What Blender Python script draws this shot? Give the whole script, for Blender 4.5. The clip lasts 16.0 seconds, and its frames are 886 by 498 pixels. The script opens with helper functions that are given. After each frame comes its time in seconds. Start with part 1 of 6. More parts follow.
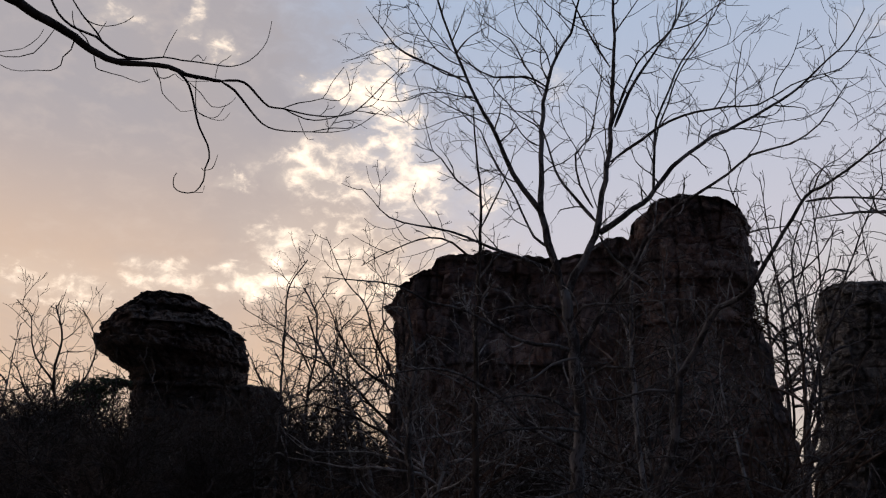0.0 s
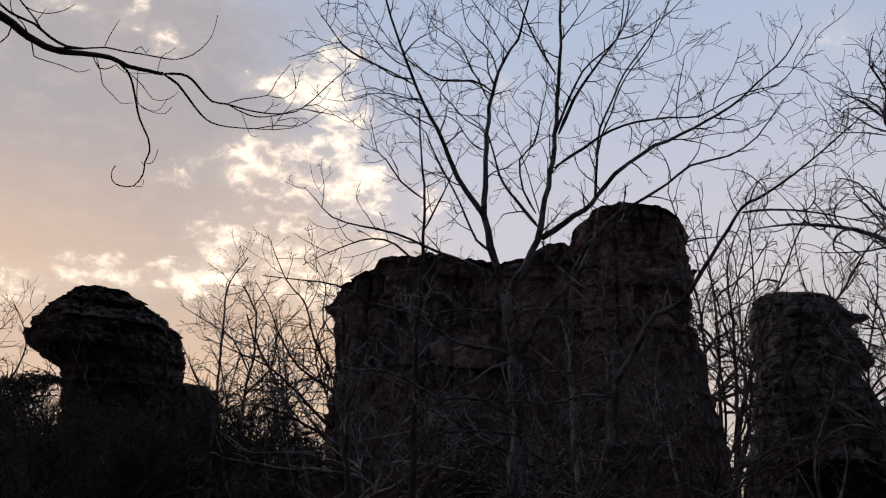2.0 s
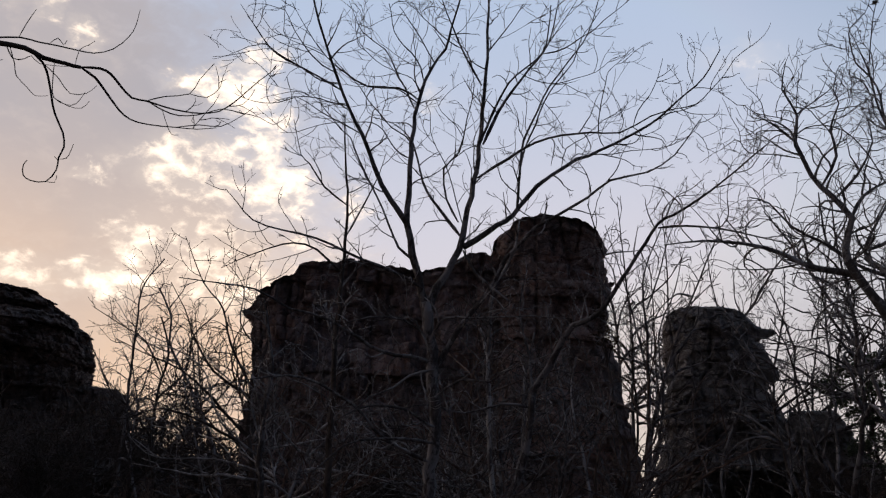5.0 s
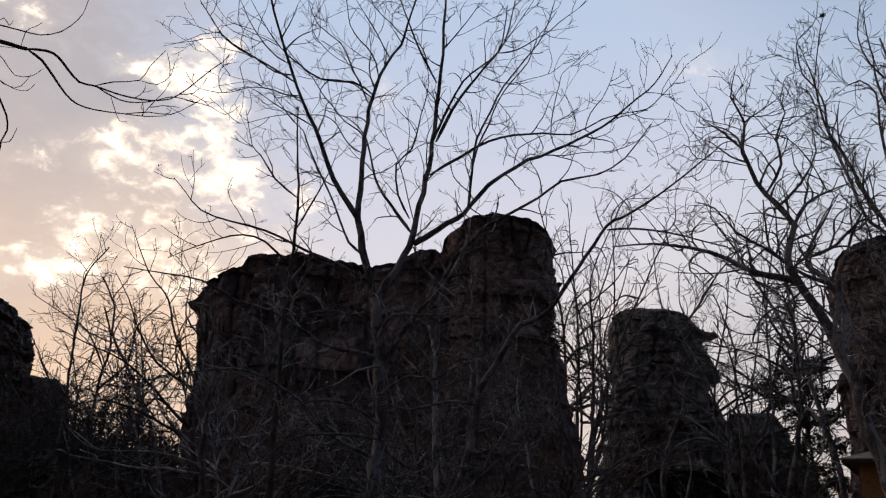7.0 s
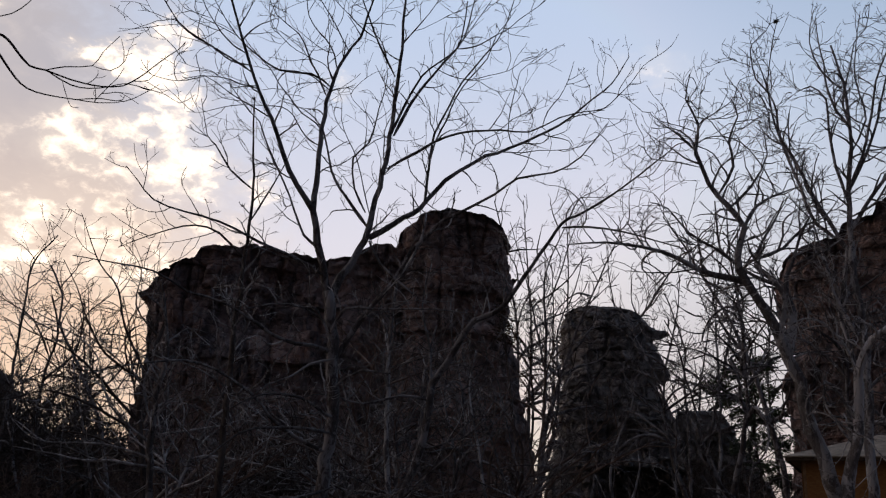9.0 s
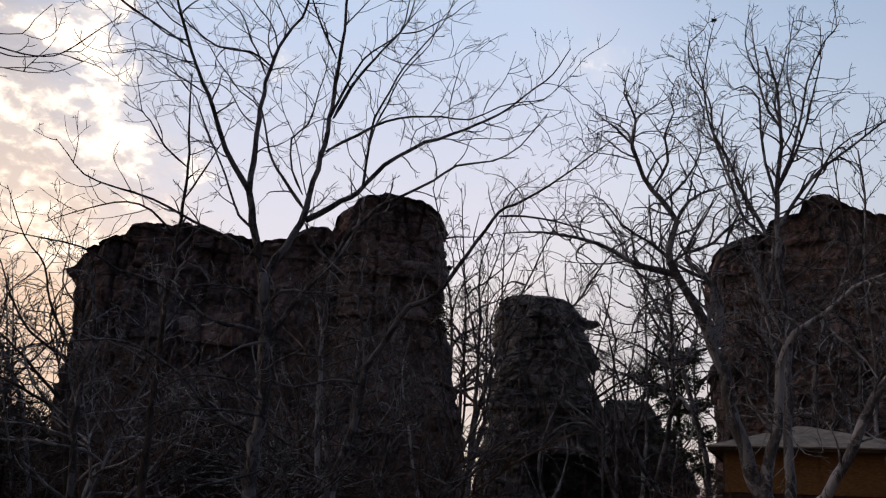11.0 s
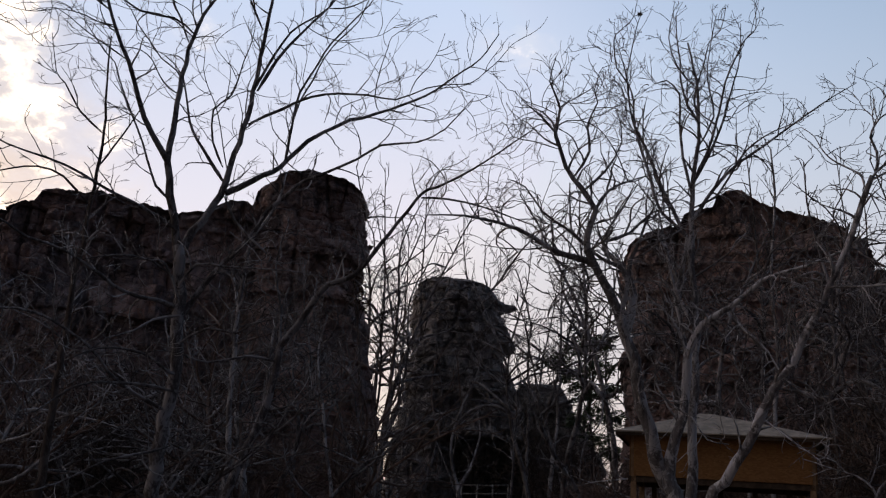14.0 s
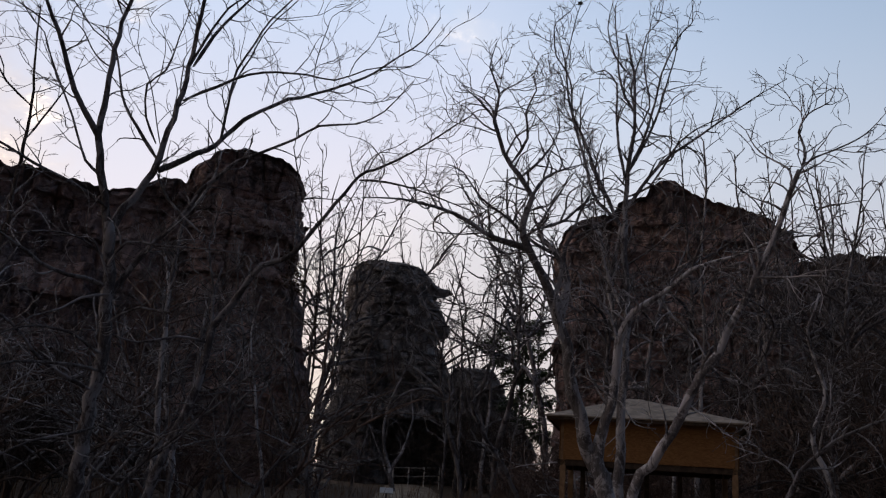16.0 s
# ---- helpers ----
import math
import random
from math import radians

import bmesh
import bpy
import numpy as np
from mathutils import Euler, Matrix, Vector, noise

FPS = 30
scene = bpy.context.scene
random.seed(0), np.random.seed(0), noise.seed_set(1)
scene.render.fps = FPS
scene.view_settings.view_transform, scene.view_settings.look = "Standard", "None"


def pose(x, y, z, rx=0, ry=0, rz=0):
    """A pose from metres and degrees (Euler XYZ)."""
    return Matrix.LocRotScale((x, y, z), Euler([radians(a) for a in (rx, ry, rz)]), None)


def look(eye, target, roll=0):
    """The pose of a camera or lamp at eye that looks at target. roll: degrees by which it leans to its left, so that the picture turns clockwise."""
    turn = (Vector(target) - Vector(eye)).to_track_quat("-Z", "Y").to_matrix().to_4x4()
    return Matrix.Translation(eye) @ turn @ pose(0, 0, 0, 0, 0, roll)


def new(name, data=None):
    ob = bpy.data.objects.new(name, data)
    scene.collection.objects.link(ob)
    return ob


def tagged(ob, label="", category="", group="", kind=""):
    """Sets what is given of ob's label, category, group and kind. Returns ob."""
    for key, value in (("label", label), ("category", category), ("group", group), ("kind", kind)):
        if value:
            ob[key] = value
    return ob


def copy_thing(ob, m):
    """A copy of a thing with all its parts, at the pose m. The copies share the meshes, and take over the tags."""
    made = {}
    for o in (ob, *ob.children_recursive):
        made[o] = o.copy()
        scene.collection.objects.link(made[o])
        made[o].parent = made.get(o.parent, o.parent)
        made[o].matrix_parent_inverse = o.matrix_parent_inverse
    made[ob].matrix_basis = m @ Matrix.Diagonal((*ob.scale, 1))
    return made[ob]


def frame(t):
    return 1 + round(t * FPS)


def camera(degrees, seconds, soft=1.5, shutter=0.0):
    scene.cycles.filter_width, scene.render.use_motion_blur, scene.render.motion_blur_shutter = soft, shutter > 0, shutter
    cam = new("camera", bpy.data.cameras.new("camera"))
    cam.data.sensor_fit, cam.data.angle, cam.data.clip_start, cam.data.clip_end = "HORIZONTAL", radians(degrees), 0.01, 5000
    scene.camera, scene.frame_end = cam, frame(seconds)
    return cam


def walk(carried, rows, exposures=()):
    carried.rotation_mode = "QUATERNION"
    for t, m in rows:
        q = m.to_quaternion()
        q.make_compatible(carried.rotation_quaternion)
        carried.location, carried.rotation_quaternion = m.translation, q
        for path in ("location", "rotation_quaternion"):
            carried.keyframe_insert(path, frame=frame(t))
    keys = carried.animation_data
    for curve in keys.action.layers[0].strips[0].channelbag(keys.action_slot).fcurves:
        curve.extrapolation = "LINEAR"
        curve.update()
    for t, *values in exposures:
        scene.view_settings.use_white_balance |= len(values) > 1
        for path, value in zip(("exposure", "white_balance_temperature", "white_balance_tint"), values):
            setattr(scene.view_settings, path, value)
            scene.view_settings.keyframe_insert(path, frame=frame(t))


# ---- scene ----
cam = camera(51.8, 16.0, soft=1.2)
EYE = 1.6
# seconds, then the camera's turn in degrees: it stands on one spot and pans to the right
ROWS = [
    (0, 107.01, -1.43, -0.44),
    (0.5, 107.07, -1.62, -1.17),
    (1, 107.11, -1.74, -2.14),
    (1.5, 107.12, -1.79, -3.18),
    (2, 107.24, -1.73, -4.30),
    (2.5, 107.34, -1.73, -5.19),
    (3, 107.47, -1.70, -6.02),
    (3.5, 107.61, -1.70, -6.85),
    (4, 107.75, -1.66, -7.74),
    (6.5, 107.83, -2.19, -11.97),
    (7, 107.78, -2.29, -12.90),
    (7.5, 107.69, -2.41, -13.97),
    (8, 107.66, -2.43, -14.71),
    (8.5, 107.64, -2.43, -15.24),
    (11, 106.90, -2.94, -20.20),
    (11.5, 106.60, -3.03, -21.48),
    (12, 106.44, -3.13, -22.34),
    (12.5, 106.32, -3.20, -22.98),
    (13, 106.25, -3.31, -23.61),
    (13.5, 106.17, -3.48, -24.50),
    (14, 106.01, -3.68, -25.60),
    (14.5, 105.82, -3.85, -26.85),
    (15, 105.58, -3.85, -27.98),
    (15.5, 105.38, -3.77, -29.11),
    (16, 105.26, -3.78, -29.77),
]
EXPOSURES = [(0.0, 0.0), (4.0, 0.12), (8.5, 0.3), (12.0, 0.40), (16.0, 0.47)]
walk(cam, [(t, pose(0, 0, EYE, rx, ry, rz)) for t, rx, ry, rz in ROWS], EXPOSURES)

# ---------------------------------------------------------------- world and sun
SUN_AZ, SUN_EL = -12.0, 5.0          # degrees to the right of +Y, degrees above the horizon


class Nodes:
    """A short hand for node trees."""

    def __init__(self, tree):
        self.tree = tree
        tree.nodes.clear()

    def node(self, kind, values=None, **settings):
        n = self.tree.nodes.new(kind)
        for key, value in settings.items():
            setattr(n, key, value)
        for key, value in (values or {}).items():
            self.plug(value, n.inputs[key])
        return n

    def plug(self, value, socket):
        if isinstance(value, bpy.types.NodeSocket):
            self.tree.links.new(value, socket)
        else:
            socket.default_value = value

    def math(self, op, a, b=0.0, clamp=False):
        return self.node("ShaderNodeMath", {0: a, 1: b}, operation=op, use_clamp=clamp).outputs[0]

    def ramp(self, value, a, b, lo=0.0, hi=1.0):
        n = self.node("ShaderNodeMapRange", {"Value": value, "From Min": a, "From Max": b, "To Min": lo, "To Max": hi}, interpolation_type="SMOOTHSTEP")
        return n.outputs["Result"]

    def mix(self, factor, a, b, blend="MIX"):
        n = self.node("ShaderNodeMix", data_type="RGBA", blend_type=blend)
        self.plug(factor, n.inputs[0])
        self.plug(a, n.inputs[6])
        self.plug(b, n.inputs[7])
        return n.outputs[2]

    def noise(self, vector, scale, detail=4.0, rough=0.55, warp=0.0):
        n = self.node("ShaderNodeTexNoise", {"Vector": vector, "Scale": scale, "Detail": detail, "Roughness": rough, "Distortion": warp})
        return n.outputs[0]

    def stretch(self, vector, scale, place=(0, 0, 0)):
        return self.node("ShaderNodeMapping", {"Vector": vector, "Scale": scale, "Location": place}).outputs[0]


# lit clouds: degrees to the right of +Y, degrees up, half width, half height, strength
CLOUDS = [(-7.7, 26.3, 1.7, 0.8, 1.0), (-5.6, 26.4, 2.2, 1.1, 1.0), (-5.5, 27.9, 1.3, 0.7, 0.9), (-4.2, 28.9, 1.6, 0.7, 0.8), (-3.4, 24.9, 1.5, 0.9, 0.8),
          (-8.8, 21.6, 2.6, 1.6, 0.75), (-5.8, 22.8, 2.0, 0.9, 0.7), (-6.0, 20.3, 2.6, 1.2, 0.6), (-2.6, 23.0, 1.1, 1.6, 0.9), (-1.6, 20.8, 1.9, 1.4, 0.95)]
CLOUDS += [(-10.3, 17.0, 1.7, 1.3, 0.9), (-11.6, 14.5, 2.6, 1.1, 0.9), (-17.0, 14.0, 3.0, 1.0, 0.65), (-23.5, 13.0, 4.5, 1.2, 0.62), (-6.0, 17.0, 5.0, 2.2, 0.55), (-4.0, 14.5, 6.0, 1.5, 0.6),
           (-13.4, 20.4, 0.9, 0.4, 0.6), (-15.6, 28.4, 0.8, 0.6, 0.6), (-17.3, 29.9, 0.6, 1.0, 0.6), (-22.6, 29.2, 1.8, 0.7, 0.5), (7.6, 27.2, 1.3, 0.8, 0.45), (1.0, 16.8, 3.5, 1.8, 0.45), (2.6, 20.2, 1.0, 0.9, 0.6), (28.8, 28.4, 2.0, 0.9, 0.3)]


def make_world():
    world = bpy.data.worlds.new("dusk_sky")
    world.use_nodes = True
    scene.world = world
    n = Nodes(world.node_tree)
    way = n.node("ShaderNodeTexCoord").outputs["Generated"]
    sep = n.node("ShaderNodeSeparateXYZ", {0: way})
    x, y, z = sep.outputs
    sky = n.node("ShaderNodeTexSky", sky_type="NISHITA", sun_disc=False, sun_elevation=radians(SUN_EL), sun_rotation=radians(SUN_AZ),
                 air_density=1.2, dust_density=2.0, ozone_density=2.0)
    clear = n.mix(1.0, sky.outputs[0], (0.47, 0.385, 0.38, 1), "MULTIPLY")
    # the deck: direction seen on a flat layer overhead
    up = n.math("ADD", n.math("MAXIMUM", z, 0.0), 0.22)
    flat = n.node("ShaderNodeCombineXYZ", {0: n.math("DIVIDE", x, up), 1: n.math("DIVIDE", y, up), 2: 0.0}).outputs[0]
    big = n.noise(n.stretch(flat, (1, 1, 1), (0.3, 0.1, 0)), 1.1, 3.0, 0.5, 0.4)
    fine = n.noise(n.stretch(flat, (1.15, 0.7, 1), (2.1, 0.6, 0)), 2.2, 6.0, 0.55, 0.5)
    puff = n.noise(n.stretch(way, (1, 1, 1.5), (0.45, 0.2, 0.1)), 42.0, 7.0, 0.58, 0.3)
    mottle = n.noise(n.stretch(way, (1, 1, 1.8), (0.2, 0.7, 0.4)), 26.0, 6.0, 0.6, 0.3)
    # the deck ends along a slanting line and breaks up there
    side = n.math("ADD", n.math("ADD", x, n.math("MULTIPLY", n.math("SUBTRACT", z, 0.42), 0.45)), n.math("MULTIPLY", n.math("SUBTRACT", big, 0.5), 0.22))
    cover = n.ramp(n.math("ADD", side, n.math("MULTIPLY", n.math("SUBTRACT", mottle, 0.5), 0.16)), 0.04, -0.17)
    low = n.ramp(z, 0.44, 0.17)
    deck = n.mix(low, (0.42, 0.395, 0.425, 1), (0.83, 0.58, 0.405, 1))
    deck = n.mix(n.ramp(fine, 0.30, 0.72, 0.0, 0.5), deck, (0.50, 0.435, 0.42, 1))
    deck = n.mix(n.ramp(mottle, 0.45, 0.75, 0.0, 0.16), deck, (0.85, 0.70, 0.60, 1))
    haze = n.ramp(z, 0.55, 0.14, 0.0, 0.85)
    clear = n.mix(haze, clear, (0.44, 0.41, 0.455, 1))
    veiled = n.mix(n.ramp(z, 0.58, 0.20), (0.42, 0.505, 0.665, 1), (0.655, 0.61, 0.655, 1))
    clear = n.mix(1.0, clear, veiled, "DARKEN")
    base = n.mix(cover, clear, deck)
    # sunlit broken puffs: the torn edge of the deck, and low over the sunset
    ragged = n.noise(n.stretch(way, (1, 1, 1.3), (0.8, 0.3, 0.6)), 15.0, 5.0, 0.6, 0.2)
    az = n.math("ADD", n.math("DEGREES", n.math("ARCTAN2", x, y)), n.math("MULTIPLY", n.math("SUBTRACT", ragged, 0.5), 6.0))
    el = n.math("ADD", n.math("DEGREES", n.math("ARCSINE", z)), n.math("MULTIPLY", n.math("SUBTRACT", mottle, 0.5), 4.0))
    where = 0.0
    for a, e, wide, high, strong in CLOUDS:
        da = n.math("DIVIDE", n.math("SUBTRACT", az, a), wide)
        de = n.math("DIVIDE", n.math("SUBTRACT", el, e), high)
        away = n.math("SQRT", n.math("ADD", n.math("MULTIPLY", da, da), n.math("MULTIPLY", de, de)))
        where = n.math("MAXIMUM", where, n.ramp(away, 2.0, 0.1, 0.0, strong))
    lit = n.math("MULTIPLY", n.ramp(n.math("ADD", puff, n.math("MULTIPLY", where, 0.36)), 0.60, 1.0), n.ramp(where, 0.0, 0.5), clamp=True)
    base = n.mix(n.math("MULTIPLY", where, 0.46), base, (0.88, 0.755, 0.64, 1))
    base = n.mix(lit, base, (1.6, 1.31, 1.04, 1))
    # the glow of dusk fades overhead and towards the dark east
    west = n.math("ADD", y, n.math("MULTIPLY", z, 0.5))
    dusk = [n.ramp(west, -0.35, 0.62, dim, 1.0) for dim in (0.10, 0.112, 0.14)]
    base = n.mix(1.0, base, n.node("ShaderNodeCombineColor", {0: dusk[0], 1: dusk[1], 2: dusk[2]}).outputs[0], "MULTIPLY")
    back = n.node("ShaderNodeBackground", {"Color": base, "Strength": 1.0})
    out = n.node("ShaderNodeOutputWorld")
    n.tree.links.new(back.outputs[0], out.inputs[0])


make_world()
sun_data = bpy.data.lights.new("sun", "SUN")
sun_data.energy, sun_data.angle, sun_data.color = 0.3, radians(12), (1.0, 0.72, 0.48)
sun = new("sun", sun_data)
a, e = radians(SUN_AZ), radians(SUN_EL)
sun.matrix_world = look((0, 0, 60), (-math.sin(a) * math.cos(e), -math.cos(a) * math.cos(e), 60 - math.sin(e)))


# ---------------------------------------------------------------- materials
def material(name, build, rough=0.9, metal=0.0):
    m = bpy.data.materials.new(name)
    m.use_nodes = True
    n = Nodes(m.node_tree)
    place = n.node("ShaderNodeTexCoord").outputs["Object"]
    colour, height, depth = build(n, place)
    p = n.node("ShaderNodeBsdfPrincipled", {"Base Color": colour, "Roughness": rough, "Metallic": metal, "Specular IOR Level": 0.25})
    if height is not None:
        b = n.node("ShaderNodeBump", {"Height": height, "Strength": 0.9, "Distance": depth})
        n.tree.links.new(b.outputs[0], p.inputs["Normal"])
    out = n.node("ShaderNodeOutputMaterial")
    n.tree.links.new(p.outputs[0], out.inputs[0])
    return m


def rock_look(pale, dark, rust, bedding=1.0):
    def build(n, place):
        swirl = n.node("ShaderNodeTexNoise", {"Vector": place, "Scale": 0.55, "Detail": 5.0, "Roughness": 0.65}).outputs[1]
        warped = n.mix(1.0, place, swirl, "ADD")
        layers = n.noise(n.stretch(warped, (0.45 + 0.4 * (1 - bedding), 0.45 + 0.4 * (1 - bedding), 1.9 * bedding)), 1.0, 8.0, 0.7, 0.5)
        blotch = n.noise(place, 0.42, 8.0, 0.7, 0.6)
        grain = n.noise(place, 4.2, 9.0, 0.78, 0.3)
        streak = n.noise(n.stretch(place, (1.2, 1.2, 0.22)), 0.9, 7.0, 0.68, 0.5)
        cells = n.stretch(warped, (0.75, 0.75, 1.25))
        stone = n.node("ShaderNodeRGBToBW", {0: n.node("ShaderNodeTexVoronoi", {"Vector": cells, "Scale": 1.0}).outputs["Color"]}).outputs[0]
        joint = n.node("ShaderNodeTexVoronoi", {"Vector": cells, "Scale": 1.0}, feature="DISTANCE_TO_EDGE").outputs["Distance"]
        c = n.mix(n.ramp(layers, 0.36, 0.62), (*rust, 1), (*pale, 1))
        c = n.mix(n.ramp(stone, 0.25, 0.8, 0.0, 0.45), c, (pale[0] * 1.3, pale[1] * 1.22, pale[2] * 1.2, 1))
        c = n.mix(n.ramp(blotch, 0.45, 0.60, 0.0, 0.8), c, (*dark, 1))
        c = n.mix(n.ramp(streak, 0.50, 0.64, 0.0, 0.7), c, (dark[0] * 0.75, dark[1] * 0.78, dark[2] * 0.8, 1))
        c = n.mix(n.ramp(grain, 0.53, 0.64, 0.0, 0.7), c, (0.43, 0.375, 0.395, 1))
        c = n.mix(n.ramp(grain, 0.47, 0.34, 0.0, 0.7), c, (0.03, 0.027, 0.026, 1))
        c = n.mix(n.ramp(joint, 0.05, 0.0, 0.0, 0.4), c, (0.03, 0.027, 0.026, 1))
        h = n.math("ADD", n.math("ADD", n.math("MULTIPLY", layers, 0.6), n.math("MULTIPLY", grain, 1.1)), n.math("ADD", n.math("MULTIPLY", stone, 0.3), n.ramp(joint, 0.0, 0.1, 0.0, 0.35)))
        return c, h, 0.4
    return build


def bark_look(dark, pale, amount):
    """Furrowed bark with pale patches of hard outline, partly highlights put into the colour."""
    def build(n, place):
        rnd = n.node("ShaderNodeObjectInfo").outputs["Random"]
        ridge = n.noise(n.stretch(place, (11, 11, 3.0)), 2.0, 6.0, 0.7)
        patch = n.noise(n.stretch(place, (1, 1, 0.55)), 2.6, 7.0, 0.72, 0.7)
        fleck = n.noise(place, 16.0, 4.0, 0.6)
        c = n.mix(n.ramp(ridge, 0.35, 0.65), tuple(v * 0.6 for v in dark) + (1,), tuple(v * 1.35 for v in dark) + (1,))
        c = n.mix(n.ramp(patch, 0.48, 0.54, 0.0, amount), c, (*pale, 1))
        c = n.mix(n.ramp(fleck, 0.56, 0.66, 0.0, amount * 0.6), c, tuple(v * 0.85 for v in pale) + (1,))
        c = n.mix(n.math("MULTIPLY", rnd, 0.4), c, (0.06, 0.052, 0.05, 1))
        return c, n.math("ADD", ridge, n.math("MULTIPLY", patch, 0.6)), 0.05
    return build


def ground_look(n, place):
    leaf = n.noise(place, 7.0, 6.0, 0.7)
    area = n.noise(place, 0.25, 4.0, 0.6)
    c = n.mix(n.ramp(leaf, 0.35, 0.68), (0.045, 0.032, 0.026, 1), (0.13, 0.088, 0.062, 1))
    c = n.mix(n.ramp(area, 0.4, 0.65, 0.0, 0.6), c, (0.10, 0.085, 0.06, 1))
    return c, leaf, 0.06


def board_look(n, place):
    flake = n.node("ShaderNodeTexVoronoi", {"Vector": n.stretch(place, (5, 5, 14)), "Scale": 3.0})
    stain = n.noise(place, 1.1, 5.0, 0.6)
    grey = n.node("ShaderNodeRGBToBW", {0: flake.outputs["Color"]}).outputs[0]
    c = n.mix(grey, (0.20, 0.088, 0.03, 1), (0.33, 0.17, 0.062, 1))
    c = n.mix(n.ramp(stain, 0.45, 0.7, 0.0, 0.6), c, (0.25, 0.12, 0.045, 1))
    return c, grey, 0.006


def roof_look(n, place):
    run = n.noise(n.stretch(place, (2.5, 2.5, 1.2)), 1.6, 6.0, 0.65)
    spot = n.noise(place, 6.0, 5.0, 0.6)
    c = n.mix(n.ramp(run, 0.35, 0.7), (0.18, 0.145, 0.11, 1), (0.34, 0.275, 0.215, 1))
    c = n.mix(n.ramp(spot, 0.55, 0.75, 0.0, 0.45), c, (0.2, 0.165, 0.13, 1))
    return c, spot, 0.015


def plain_look(a, b, scale, depth=0.01):
    def build(n, place):
        v = n.noise(place, scale, 5.0, 0.6)
        return n.mix(n.ramp(v, 0.35, 0.68), (*a, 1), (*b, 1)), v, depth
    return build


ROCK = material("layered_sandstone", rock_look((0.45, 0.345, 0.325), (0.105, 0.092, 0.096), (0.42, 0.25, 0.21)))
ROCK_WALL = material("stained_sandstone", rock_look((0.46, 0.37, 0.365), (0.11, 0.098, 0.106), (0.40, 0.24, 0.20), 0.5))
ROCK_GREY = material("weathered_sandstone", rock_look((0.44, 0.43, 0.435), (0.115, 0.114, 0.115), (0.32, 0.285, 0.27)))
# darker tones of the rock, for the mushroom rock and the far ridge
ROCK_DARK = material("dark_sandstone", rock_look((0.22, 0.18, 0.16), (0.07, 0.064, 0.064), (0.21, 0.125, 0.10)))
BARK = material("brown_grey_bark", bark_look((0.085, 0.074, 0.074), (0.42, 0.40, 0.42), 0.6))
# pale bark, brightened further to carry the sky light on the limbs
BARK_PALE = material("lit_pale_grey_bark", bark_look((0.18, 0.166, 0.17), (0.68, 0.66, 0.69), 0.8))
BARK_DARK = material("dark_brown_bark", bark_look((0.058, 0.042, 0.036), (0.20, 0.17, 0.16), 0.5))
TWIG = material("dry_twig_bark", bark_look((0.21, 0.19, 0.19), (0.62, 0.59, 0.61), 0.8))
BRUSH = material("red_brown_twig_bark", bark_look((0.13, 0.085, 0.068), (0.36, 0.27, 0.235), 0.5))
SOIL = material("leaf_litter_soil", ground_look, 1.0)
BOARD = material("strand_board", board_look, 0.7)
ROOF = material("weathered_roof_sheet", roof_look, 0.85)
POST = material("rough_timber", plain_look((0.20, 0.12, 0.065), (0.36, 0.23, 0.13), 5.0), 0.8)
# dark wood; the shade under the shelter's roof is put into its colour
SHADE_WOOD = material("dark_shaded_timber", plain_look((0.05, 0.035, 0.025), (0.10, 0.07, 0.05), 6.0), 0.85)
LEAF = material("evergreen_leaf", plain_look((0.04, 0.06, 0.035), (0.10, 0.125, 0.075), 3.0), 0.6)
DRY = material("dry_grass", plain_look((0.12, 0.075, 0.05), (0.25, 0.165, 0.11), 2.0), 0.95)
DEAD_LEAF = material("withered_leaf", plain_look((0.05, 0.035, 0.025), (0.12, 0.08, 0.05), 4.0), 0.9)
RAIL = material("pale_painted_rail", plain_look((0.34, 0.31, 0.28), (0.5, 0.47, 0.43), 7.0, 0.003), 0.6)
PATH = material("trodden_path_earth", plain_look((0.20, 0.16, 0.12), (0.34, 0.28, 0.21), 1.5, 0.04), 1.0)
SIGN = material("pale_sign_board", plain_look((0.5, 0.51, 0.52), (0.62, 0.63, 0.63), 3.0, 0.002), 0.5)


# ---------------------------------------------------------------- building helpers
def mesh_of(name, verts, faces, mat, smooth=False):
    me = bpy.data.meshes.new(name)
    me.from_pydata([tuple(v) for v in verts], [], faces)
    me.materials.append(mat)
    if smooth:
        me.polygons.foreach_set("use_smooth", [True] * len(me.polygons))
    me.update()
    return me


def thing(name, place, label, category, group="", kind="", turn=0.0):
    ob = new(name)
    ob.matrix_basis = pose(*place, 0, 0, turn)
    return tagged(ob, label, category, group, kind)


def child(name, me, parent, label=""):
    ob = new(name, me)
    ob.parent = parent
    return tagged(ob, label)


def part(name, bm, mat, parent, label=""):
    me = bpy.data.meshes.new(name)
    bm.to_mesh(me)
    bm.free()
    me.materials.append(mat)
    return child(name, me, parent, label)


def block(size, at=(0, 0, 0), bevel=0.01):
    bm = bmesh.new()
    bmesh.ops.create_cube(bm, size=1.0, matrix=Matrix.Translation(at) @ Matrix.Diagonal((*size, 1)))
    if bevel:
        bmesh.ops.bevel(bm, geom=bm.edges[:], offset=bevel, segments=2, affect="EDGES")
    return bm


def ground_z(x, y):
    """The rising forest floor."""
    r = math.hypot(x, y)
    ahead = max(0.0, min(1.0, (y + 10) / 25))
    rise = max(0.0, r - 9.0)
    z = 0.05 * min(rise, 71.0)
    bump = 0.22 * noise.noise(Vector((x * 0.16, y * 0.16, 2.0))) + 0.07 * noise.noise(Vector((x * 0.7, y * 0.7, 5.0)))
    return z * ahead + bump * min(1.0, r / 4.0)


